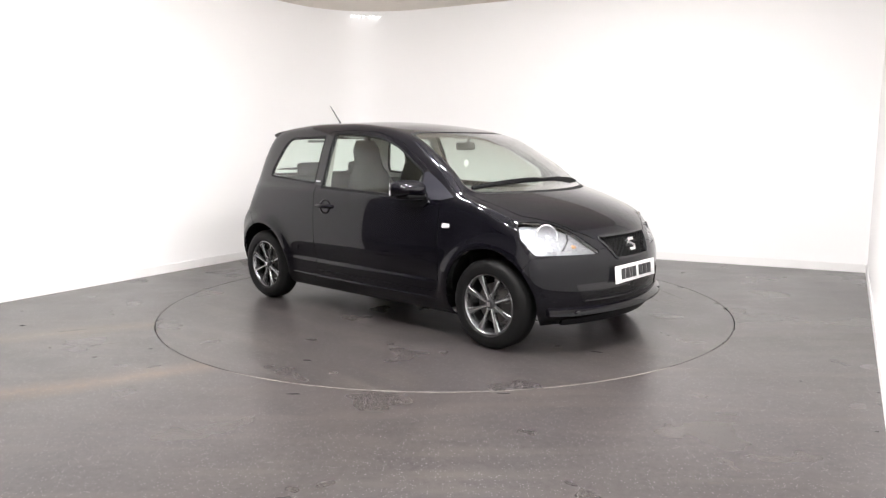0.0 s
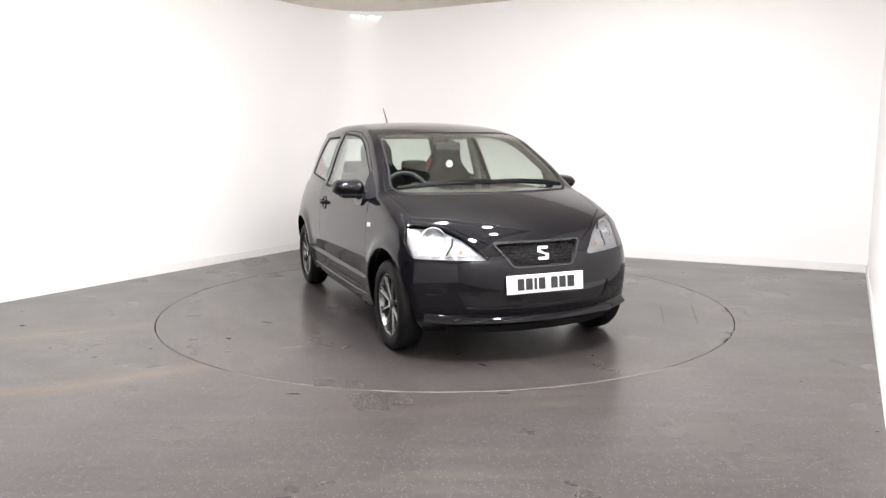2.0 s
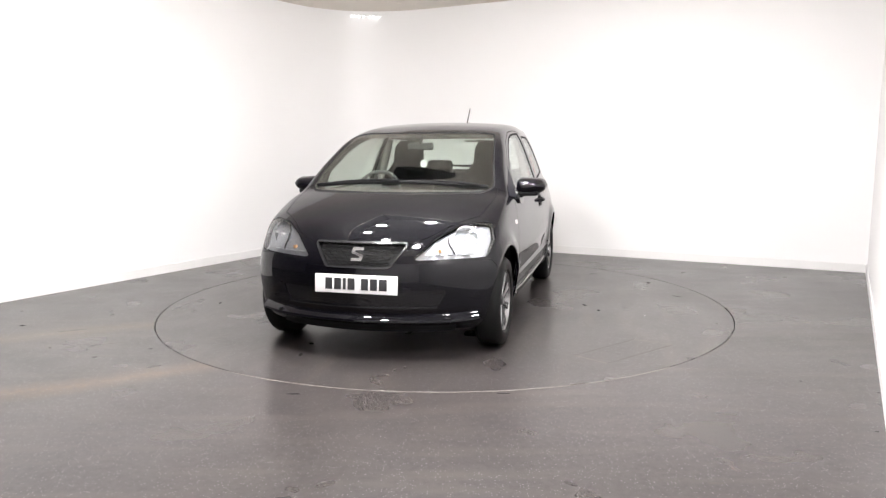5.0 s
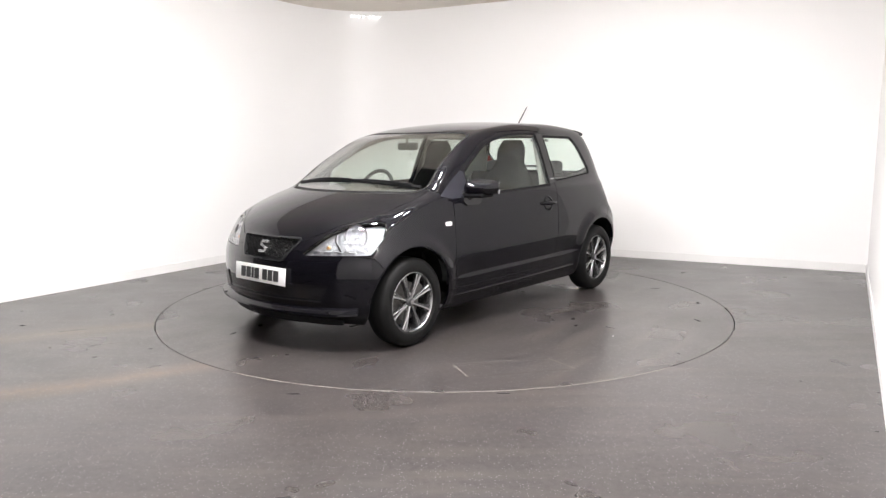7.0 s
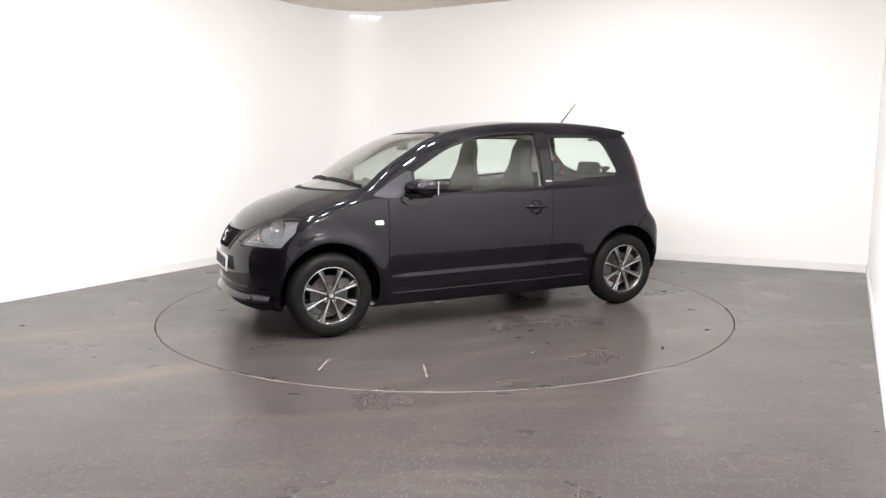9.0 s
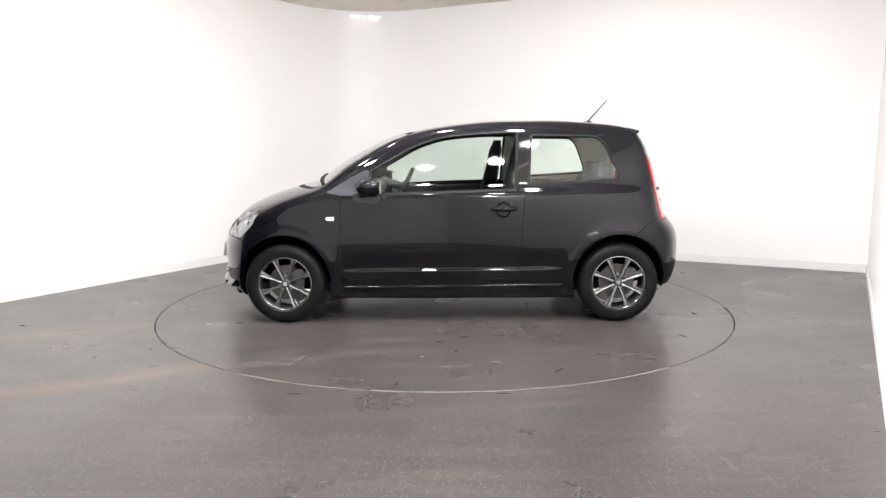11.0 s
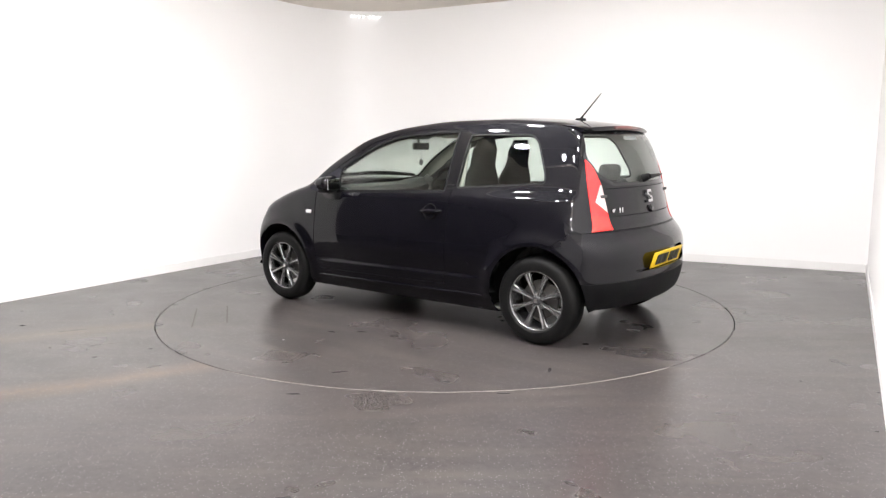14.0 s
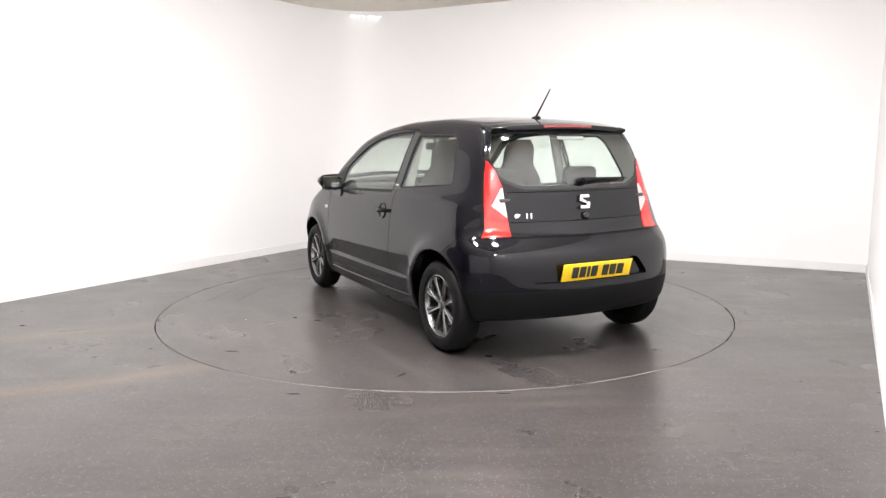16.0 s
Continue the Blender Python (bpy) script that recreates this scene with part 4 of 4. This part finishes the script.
def build_front(car):
    bm = bmesh.new()
    sweep_nose(bm, [(-0.03, 0.305), (0.012, 0.292), (0.040, 0.262), (0.042, 0.250), (0.030, 0.244), (-0.03, 0.238)], 0.685)
    part("splitter", bm, M_PAINT, car, "gloss black front lip", angle=30)
    bm = bmesh.new()
    sweep_nose(bm, [(-0.08, 0.25), (-0.03, 0.25), (-0.045, 0.175), (-0.085, 0.175)], 0.58)
    part("under_lip", bm, M_TRIM, car, "matt black under lip")
    bm = bmesh.new()
    sweep_nose(bm, [(-0.01, 0.338), (0.010, 0.336), (0.010, 0.328), (-0.01, 0.326)], 0.47, z_ref=0.34)
    part("intake_ridge", bm, M_GLOSS, car, "thin gloss ridge", angle=30)
    for k in range(2):
        bm = bmesh.new()
        sweep_nose(bm, [(-0.03, 0.382 + 0.035 * k), (-0.008, 0.380 + 0.035 * k), (-0.008, 0.372 + 0.035 * k), (-0.03, 0.370 + 0.035 * k)], 0.44, z_ref=0.40)
        part("intake_slat", bm, M_GLOSS, car)
    for y in (-0.53, 0.53):
        bm = bmesh.new()
        box(bm, 1.695, y, 0.268, 0.03, 0.05, 0.02, 0.005)
        part("lip_corner", bm, M_GLOSS, car, "glossy lip corner")
    # honeycomb grille
    cell, k = 0.030, 0
    for row in range(7):
        z = 0.588 + row * 0.0172
        half = 0.200 + (z - 0.574) / 0.126 * 0.085
        n = int(half * 2 / (cell * 1.5))
        bm = bmesh.new()
        for c in range(-n // 2, n // 2 + 2):
            y = (c + (0.5 if row % 2 else 0.0)) * cell * 1.5
            if abs(y) > half - 0.02 or (abs(y) < 0.045 and 0.60 < z < 0.69):
                continue
            x = float(NOSE(z)) - 0.40 * y * y - 0.012
            h = [(0.020, 0), (0.012, 0.0085), (-0.012, 0.0085), (-0.020, 0), (-0.012, -0.0085), (0.012, -0.0085)]
            tube(bm, [(x, y + a, z + b) for a, b in h], 0.0034, 4, True)
        tagged(part("grille_slat", bm, M_TRIM, car, "black honeycomb grille row"), kind="stuff")
    bm = bmesh.new()
    badge_shape(bm, 0.038, 0.042, 0.012)
    bmesh.ops.transform(bm, matrix=pose(1.758, 0, 0.640, 0, -22, 0), verts=bm.verts[:])
    part("front_badge", bm, M_BADGE, car, "silver badge", smooth=False)
    # wipers
    for y0, y1 in ((0.02, -0.50), (0.56, 0.10)):
        bm = bmesh.new()
        pts = []
        for k in range(9):
            y = y0 + (y1 - y0) * k / 8
            x = 1.022 - 0.20 * y * y
            pts.append((x - 0.012 * k / 8, y, float(ROOF(x + 0.2 * y * y)) - 0.085 * y * y + 0.010 + 0.006 * math.sin(math.pi * k / 8)))
        tube(bm, pts, [0.011] * 3 + [0.008] * 6, 8)
        part("wiper", bm, M_TRIM, car, "black windscreen wiper")
    bm = bmesh.new()
    pts = []
    for k in range(17):
        y = -0.62 + 1.24 * k / 16
        x = 1.015 - 0.20 * y * y
        pts.append((x, y, float(ROOF(x + 0.2 * y * y)) - 0.085 * y * y - 0.002))
    tube(bm, pts, 0.014, 8)
    part("scuttle", bm, M_TRIM, car, "black plastic scuttle trim")


def build_plate(car, name, x, z, tilt, mat, s, label):
    root = thing(name, "", "")
    root.parent = car
    root.matrix_basis = Matrix.Translation((x, 0, z)) @ Matrix.Rotation(radians(tilt), 4, "Y") @ Matrix.Rotation(0 if s > 0 else math.pi, 4, "Z")
    tagged(root, label)
    bm = bmesh.new()
    box(bm, 0, 0, 0, 0.005, 0.52, 0.111, 0.0022, 2)
    part("plate", bm, mat, root, label)
    y = -0.19
    for k, w in enumerate((0.042, 0.042, 0.016, 0.042, 0.042, 0.042, 0.046)):
        bm = bmesh.new()
        if k == 4:
            y += 0.028
        box(bm, 0.006, y + w / 2, 0, 0.006, w, 0.068)
        part("character_bar", bm, M_INK, root, "dark bar", smooth=False)
        y += w + 0.014


def build_sides(car):
    for s in (1, -1):
        # mirror
        m = thing("door_mirror", "", "")
        m.parent = car
        tagged(m, "gloss black door mirror")
        bm = bmesh.new()
        box(bm, 0.592, 0.882, 1.000, 0.160, 0.220, 0.138, 0.056, 6)
        for v in bm.verts:
            t = (v.co.x - 0.52) / 0.13
            k = 1 - 0.30 * max(0, t) ** 1.5
            v.co.z = 1.0 + (v.co.z - 1.0) * k
            v.co.y = 0.865 + (v.co.y - 0.865) * (1 - 0.12 * max(0, t))
            out_k = max(0.0, (v.co.y - 0.86) / 0.13)
            v.co.z -= 0.012 + (0.010 * out_k if v.co.z > 1.0 else -0.026 * out_k)
            v.co.y -= 0.016
            v.co.x += (v.co.y - 0.872) * -0.25
        mirrored(bm, s)
        part("housing", bm, M_PAINT, m, "gloss black mirror cap", angle=60)
        bm = bmesh.new()
        box(bm, 0.512, 0.862, 0.990, 0.006, 0.165, 0.088, 0.002, 1)
        for v in bm.verts:
            v.co.x += (v.co.y - 0.872) * -0.25
        mirrored(bm, s)
        part("mirror_glass", bm, M_MIRROR, m, "mirror glass", smooth=False)
        bm = bmesh.new()
        box(bm, 0.590, 0.845, 0.940, 0.130, 0.140, 0.034, 0.014, 3)
        for v in bm.verts:
            v.co.x += (v.co.y - 0.872) * -0.25
        mirrored(bm, s)
        part("mirror_base", bm, M_TRIM, m, "black plastic underside")
        bm = bmesh.new()
        tube(bm, [(0.64, 0.74, 0.925), (0.64, 0.775, 0.936), (0.63, 0.81, 0.950), (0.615, 0.85, 0.958)], [0.048, 0.038, 0.032, 0.026], 12)
        mirrored(bm, s)
        part("mirror_arm", bm, M_GLOSS, m, "gloss black mirror arm")
        bm = bmesh.new()
        prism(bm, [(0.70, 0.935), (0.50, 0.945), (0.505, 0.885), (0.535, 0.870), (0.66, 0.872), (0.705, 0.905)], 0.755, 0.800, "y")
        mirrored(bm, s)
        part("mirror_foot", bm, M_GLOSS, m, "gloss black mirror foot", smooth=False)
        # handle
        h = thing("door_handle", "", "")
        h.parent = car
        tagged(h, "gloss black door handle")
        bm = bmesh.new()
        lathe(bm, [(0.0, -0.016), (0.024, -0.015), (0.044, -0.006), (0.054, 0.0015), (0.058, 0.0)], "y", 28)
        bmesh.ops.transform(bm, matrix=pose(-0.372, 0.8065, 0.822, 9, 0, 0), verts=bm.verts[:])
        mirrored(bm, s)
        part("handle_cup", bm, M_GLOSS, h, "dark handle recess")
        bm = bmesh.new()
        tube(bm, [(-0.285, 0.796, 0.826), (-0.31, 0.822, 0.826), (-0.35, 0.832, 0.826), (-0.40, 0.833, 0.827), (-0.44, 0.826, 0.828), (-0.462, 0.798, 0.829)], [0.011, 0.015, 0.016, 0.016, 0.015, 0.011], 12)
        mirrored(bm, s)
        part("grip", bm, M_PAINT, h, "gloss black grip")
        # indicator
        bm = bmesh.new()
        box(bm, 0, 0, 0, 0.062, 0.012, 0.032, 0.012, 3)
        bmesh.ops.transform(bm, matrix=pose(0.868, 0.800, 0.762, 6, 0, -2), verts=bm.verts[:])
        mirrored(bm, s)
        part("side_indicator", bm, M_WHITE_L, car, "clear side indicator")
        # sill strip
        bm = bmesh.new()
        tube(bm, [(0.80, 0.772, 0.262), (0.5, 0.788, 0.264), (0.0, 0.792, 0.268), (-0.5, 0.790, 0.272), (-0.80, 0.783, 0.276)], 0.011, 10)
        mirrored(bm, s)
        part("sill_strip", bm, M_PAINT, car, "gloss black sill edge")
        # belt trim line under the windows
        bm = bmesh.new()
        pts = []
        for k in range(13):
            x = 0.58 - 1.04 * k / 12
            z = 0.932 + 0.033 * k / 12
            pts.append((x, float(SIDE(z) + PLAN(x) + BELT(x) * step(z, 0.72, 1.05)) - 0.012, z))
        tube(bm, pts, 0.008, 8)
        mirrored(bm, s)
        part("belt_trim", bm, M_TRIM, car, "black window sill trim")
        # pillar badge, unreadable
        bm = bmesh.new()
        box(bm, -0.515, 0.744, 1.008, 0.055, 0.004, 0.010)
        mirrored(bm, s)
        part("pillar_badge", bm, M_CHROME, car, "tiny silver badge", smooth=False)
        # liners
        for wx in (WHEEL_X, -WHEEL_X):
            bm = bmesh.new()
            R = ARCH_R + 0.004
            rows = []
            for k in range(25):
                a = math.pi * (-0.06 + 1.12 * k / 24)
                rows.append([bm.verts.new((wx + R * math.cos(a), y, WHEEL_Z + 0.02 + R * math.sin(a))) for y in (0.44, 0.715 + 0.077 * max(0.0, math.sin(a)) ** 0.5)])
            for A, B in zip(rows, rows[1:]):
                bm.faces.new((A[0], A[1], B[1], B[0]))
            bm.faces.new([r[0] for r in rows])
            bmesh.ops.solidify(bm, geom=bm.faces[:], thickness=0.004)
            mirrored(bm, s)
            part("wheel_arch_liner", bm, M_LINER, car, "black felt wheel arch liner")


def build_rear(car):
    # spoiler with the brake light
    bm = bmesh.new()
    rows = []
    n = 28
    for k in range(n + 1):
        y = -0.52 + 1.04 * k / n
        e = 1 - (abs(y) / 0.56) ** 6
        x1 = -1.462 + 0.26 * y * y
        zt = 1.412 - 0.085 * y * y
        pr = [(x1 + 0.15, zt + 0.018), (x1 + 0.07, zt + 0.008), (x1, zt - 0.008), (x1 - 0.004, zt - 0.016), (x1 + 0.004, zt - 0.024 - 0.012 * e), (x1 + 0.06, zt - 0.040 - 0.01 * e), (x1 + 0.15, zt - 0.03)]
        rows.append([bm.verts.new((x, y, z)) for x, z in pr])
    for A, B in zip(rows, rows[1:]):
        for i in range(7):
            bm.faces.new((A[i], A[(i + 1) % 7], B[(i + 1) % 7], B[i]))
    bm.faces.new(rows[0])
    bm.faces.new(rows[-1][::-1])
    bmesh.ops.recalc_face_normals(bm, faces=bm.faces[:])
    sp = part("roof_spoiler", bm, M_PAINT, car, "gloss black roof spoiler", angle=50)
    bm = bmesh.new()
    rows = []
    for k in range(13):
        y = -0.185 + 0.37 * k / 12
        x1, zt = -1.462 + 0.26 * y * y, 1.412 - 0.085 * y * y
        rows.append([bm.verts.new((x, y, z)) for x, z in ((x1 + 0.01, zt - 0.006), (x1 - 0.005, zt - 0.010), (x1 - 0.005, zt - 0.026), (x1 + 0.01, zt - 0.032))])
    for A, B in zip(rows, rows[1:]):
        for i in range(4):
            bm.faces.new((A[i], A[(i + 1) % 4], B[(i + 1) % 4], B[i]))
    bm.faces.new(rows[0])
    bm.faces.new(rows[-1][::-1])
    bmesh.ops.recalc_face_normals(bm, faces=bm.faces[:])
    part("brake_light", bm, M_RED_D, sp, "dark red brake light", angle=30)
    # wiper
    bm = bmesh.new()
    cyl(bm, (-1.585, 0.0, 1.050), (-1.630, 0.0, 1.068), 0.028, 0.022, 16)
    tube(bm, [(-1.630, 0.01, 1.064), (-1.630, -0.10, 1.068), (-1.612, -0.24, 1.070), (-1.575, -0.37, 1.070)], [0.018, 0.013, 0.009, 0.006], 8)
    part("rear_wiper", bm, M_TRIM, car, "black rear wiper")
    # badges
    bm = bmesh.new()
    badge_shape(bm, 0.038, 0.042, -0.008)
    bmesh.ops.transform(bm, matrix=pose(-1.631, 0, 0.935, 0, 14, 0), verts=bm.verts[:])
    part("rear_badge", bm, M_BADGE, car, "silver badge", smooth=False)
    bm = bmesh.new()
    lathe(bm, [(0.0, -0.010), (0.016, -0.010), (0.024, -0.004), (0.026, 0.004)], "x", 20, (-1.650, 0.0, 0.852))
    part("tailgate_lock", bm, M_GLOSS, car, "round black lock")
    for y0, w, h in ((0.475, 0.055, 0.024), (0.405, 0.014, 0.036), (0.378, 0.014, 0.036)):
        bm = bmesh.new()
        x = float(TAIL(0.86)) - 0.26 * y0 * y0
        box(bm, -x - 0.002, y0 - w / 2, 0.862, 0.006, w, h, 0.002, 1)
        part("badge_bar", bm, M_BADGE, car, "silver badge bar")
    # aerial
    bm = bmesh.new()
    box(bm, -1.11, 0, 1.455, 0.075, 0.030, 0.022, 0.009, 3)
    aer = part("aerial", bm, M_TRIM, car, "black roof aerial")
    bm = bmesh.new()
    tube(bm, [(-1.112, 0, 1.46), (-1.128, 0, 1.482), (-1.262, 0, 1.632)], [0.010, 0.006, 0.0032], 8)
    part("aerial_rod", bm, M_TRIM, aer, "thin black rod")


def build_under(car):
    bm = bmesh.new()
    box(bm, 0.0, 0, 0.235, 1.62, 1.44, 0.10, 0.02)
    part("floor_pan", bm, M_LINER, car, "black underbody")
    for x, sx in ((1.20, 0.95), (-1.20, 0.85)):
        bm = bmesh.new()
        box(bm, x, 0, 0.35, sx, 0.86, 0.20, 0.02)
        part("sub_frame", bm, M_LINER, car, "black underbody frame")
    for x in (WHEEL_X, -WHEEL_X):
        bm = bmesh.new()
        cyl(bm, (x, -0.66, WHEEL_Z), (x, 0.66, WHEEL_Z), 0.035, 0.035, 12)
        part("axle", bm, M_LINER, car, "black axle")
    bm = bmesh.new()
    box(bm, 0.98, 0, 0.60, 0.03, 1.36, 0.60)
    part("bulkhead", bm, M_LINER, car, "black bulkhead", smooth=False)


def build_seat(car, y, back):
    st = thing("front_seat", "", "")
    st.parent = car
    tagged(st, "dark grey cloth front seat")
    bm = bmesh.new()
    box(bm, 0.32 - back, y, 0.56, 0.50, 0.50, 0.16, 0.06, 4)
    part("cushion", bm, M_SEAT, st)
    # one-piece backrest with built-in headrest
    bm = bmesh.new()
    rows = []
    for k in range(22):
        t = k / 21
        z = 0.55 + 0.77 * t
        hw = 0.245 - 0.01 * t if t < 0.55 else 0.240 - 0.105 * min(1, (t - 0.55) / 0.2) ** 1.3 if t < 0.75 else 0.135 - 0.05 * max(0, (t - 0.88) / 0.12) ** 2
        th = 0.075 * (1 - 0.35 * t) * (1 if t < 0.95 else 0.7)
        x = 0.14 - back - 0.20 * t + 0.06 * max(0, t - 0.6)
        rows.append([bm.verts.new((x + th * math.sin(a) * (0.8 + 0.2 * abs(math.sin(a))), y + hw * math.copysign(abs(math.cos(a)) ** 0.6, math.cos(a)), z)) for a in [2 * math.pi * i / 20 for i in range(20)]])
    for A, B in zip(rows, rows[1:]):
        for i in range(20):
            bm.faces.new((A[i], A[(i + 1) % 20], B[(i + 1) % 20], B[i]))
    bm.faces.new(rows[0][::-1])
    bm.faces.new(rows[-1])
    bmesh.ops.recalc_face_normals(bm, faces=bm.faces[:])
    part("backrest", bm, M_SEAT, st, "one-piece backrest and headrest")


def build_interior(car):
    build_seat(car, 0.34, 0.50)
    build_seat(car, -0.35, 0.37)
    rs = thing("rear_seat", "", "")
    rs.parent = car
    tagged(rs, "dark grey cloth rear bench")
    bm = bmesh.new()
    box(bm, -0.85, 0, 0.55, 0.48, 1.16, 0.16, 0.05, 3)
    part("cushion", bm, M_SEAT, rs)
    bm = bmesh.new()
    box(bm, -1.14, 0, 0.78, 0.12, 1.16, 0.50, 0.04, 3, Matrix.Rotation(radians(-14), 4, "Y"))
    part("backrest", bm, M_SEAT, rs)
    for y in (0.29, -0.29):
        bm = bmesh.new()
        box(bm, -1.21, y, 1.075, 0.09, 0.25, 0.12, 0.035, 4, Matrix.Rotation(radians(-10), 4, "Y"))
        part("headrest", bm, M_SEAT, rs)
    bm = bmesh.new()
    box(bm, -1.40, 0, 0.955, 0.30, 1.10, 0.02, 0.004)
    part("parcel_shelf", bm, M_DASH, car, "dark grey parcel shelf")
    # dashboard
    bm = bmesh.new()
    rows = []
    for k in range(21):
        y = -0.665 + 1.33 * k / 20
        hood = 0.045 * math.exp(-((y + 0.36) / 0.15) ** 4)
        pr = [(0.98, 0.94), (0.86, 0.957), (0.70, 0.962 + hood * 0.7), (0.585, 0.950 + hood), (0.545, 0.915 + hood * 0.5), (0.55, 0.80), (0.62, 0.62), (0.98, 0.60)]
        rows.append([bm.verts.new((x - 0.10 * y * y * (1 if x > 0.8 else 0.2), y, z)) for x, z in pr])
    for A, B in zip(rows, rows[1:]):
        for i in range(8):
            bm.faces.new((A[i], A[(i + 1) % 8], B[(i + 1) % 8], B[i]))
    bm.faces.new(rows[0])
    bm.faces.new(rows[-1][::-1])
    bmesh.ops.recalc_face_normals(bm, faces=bm.faces[:])
    dash = part("dashboard", bm, M_DASH, car, "dark grey dashboard", angle=30)
    for y in (0.55, 0.08, -0.62):
        bm = bmesh.new()
        cyl(bm, (0.53, y, 0.865), (0.56, y, 0.872), 0.040, 0.044, 20)
        part("air_vent", bm, M_GLOSS, dash, "round black vent")
    # steering wheel, right-hand drive
    sw = thing("steering_wheel", "", "")
    sw.parent = car
    tagged(sw, "black steering wheel")
    sw.matrix_basis = pose(0.40, -0.36, 0.915, 0, -25, 0)
    bm = bmesh.new()
    tube(bm, [(0, 0.178 * math.cos(a), 0.178 * math.sin(a)) for a in [2 * math.pi * k / 36 for k in range(36)]], 0.015, 10, True)
    part("wheel_ring", bm, M_DASH, sw)
    bm = bmesh.new()
    lathe(bm, [(0.0, -0.035), (0.045, -0.030), (0.062, -0.01), (0.062, 0.03)], "x", 20)
    part("hub", bm, M_DASH, sw)
    for a in (0.0, math.pi, -math.pi / 2):
        bm = bmesh.new()
        tube(bm, [(0, 0.05 * math.cos(a), 0.05 * math.sin(a)), (0, 0.17 * math.cos(a), 0.17 * math.sin(a))], 0.016, 8)
        part("spoke", bm, M_DASH, sw)
    bm = bmesh.new()
    cyl(bm, (0.03, 0, 0), (0.20, 0, -0.02), 0.035, 0.04, 14)
    part("column", bm, M_DASH, sw)
    # interior mirror and hanging disc
    bm = bmesh.new()
    box(bm, 0.37, -0.02, 1.272, 0.03, 0.205, 0.058, 0.014, 3)
    im = part("interior_mirror", bm, M_DASH, car, "black interior mirror")
    bm = bmesh.new()
    tube(bm, [(0.385, -0.02, 1.29), (0.39, -0.01, 1.32), (0.385, 0, 1.345)], 0.012, 8)
    part("mirror_stem", bm, M_DASH, im)
    bm = bmesh.new()
    box(bm, 0.335, 0.0, 1.352, 0.09, 0.26, 0.018, 0.008, 2, Matrix.Rotation(radians(24), 4, "Y"))
    part("roof_console", bm, M_INNER, car, "grey overhead console")
    for y in (0.33, -0.33):
        bm = bmesh.new()
        box(bm, 0.215, y, 1.362, 0.14, 0.30, 0.016, 0.007, 2, Matrix.Rotation(radians(14), 4, "Y"))
        part("sun_visor", bm, M_HEAD, car, "pale grey sun visor")
    bm = bmesh.new()
    cyl(bm, (0.352, 0.0, 1.140), (0.358, 0.0, 1.140), 0.028, 0.028, 20)
    fr = part("air_freshener", bm, M_PLATE_W, car, "white hanging disc")
    bm = bmesh.new()
    lathe(bm, [(0.006, 0.351), (0.020, 0.350), (0.020, 0.352)], "x", 16, (0, 0.0, 1.140))
    part("disc_print", bm, M_INNER, fr, "grey print")
    bm = bmesh.new()
    tube(bm, [(0.355, 0.0, 1.175), (0.362, -0.01, 1.255)], 0.0015, 5)
    part("cord", bm, M_SEAL, fr)
    # door cards and belts
    for s in (1, -1):
        bm = bmesh.new()
        box(bm, 0.14, 0.71, 0.62, 1.25, 0.05, 0.60, 0.015, 2)
        mirrored(bm, s)
        part("door_card", bm, M_DASH, car, "dark grey door card")
        bm = bmesh.new()
        box(bm, -0.98, 0.685, 0.825, 0.80, 0.05, 0.30, 0.02, 2)
        mirrored(bm, s)
        part("side_trim", bm, M_INNER, car, "grey side trim")
        bm = bmesh.new()
        tube(bm, [(-0.53, 0.575, 1.33), (-0.52, 0.655, 1.0), (-0.50, 0.67, 0.55)], 0.032, 8)
        mirrored(bm, s)
        part("pillar_trim", bm, M_HEAD, car, "pale grey pillar trim")


def build_car():
    car = thing("car", "gloss black three-door hatchback on the turntable", "car")
    build_body(car)
    for x in (WHEEL_X, -WHEEL_X):
        for s in (1, -1):
            build_wheel(car, x, s)
    build_front(car)
    build_rear(car)
    build_sides(car)
    build_under(car)
    build_interior(car)
    build_plate(car, "front_plate", 1.803, 0.470, -5, M_PLATE_W, 1, "white number plate with dark bars")
    build_plate(car, "rear_plate", -1.770, 0.532, -16, M_PLATE_Y, -1, "yellow number plate with dark bars")
    return car


build_room()
build_lights()
table = build_table()
car = build_car()


def motions():
    rows_t, rows_c = [], []
    for k, a in enumerate(TURN):
        m = pose(0, 0, 0, 0, 0, a)
        rows_t.append((k * 0.5, m))
        rows_c.append((k * 0.5, m @ Matrix.Translation(CAR_OFF)))
    walk(table, rows_t)
    walk(car, rows_c)


motions()
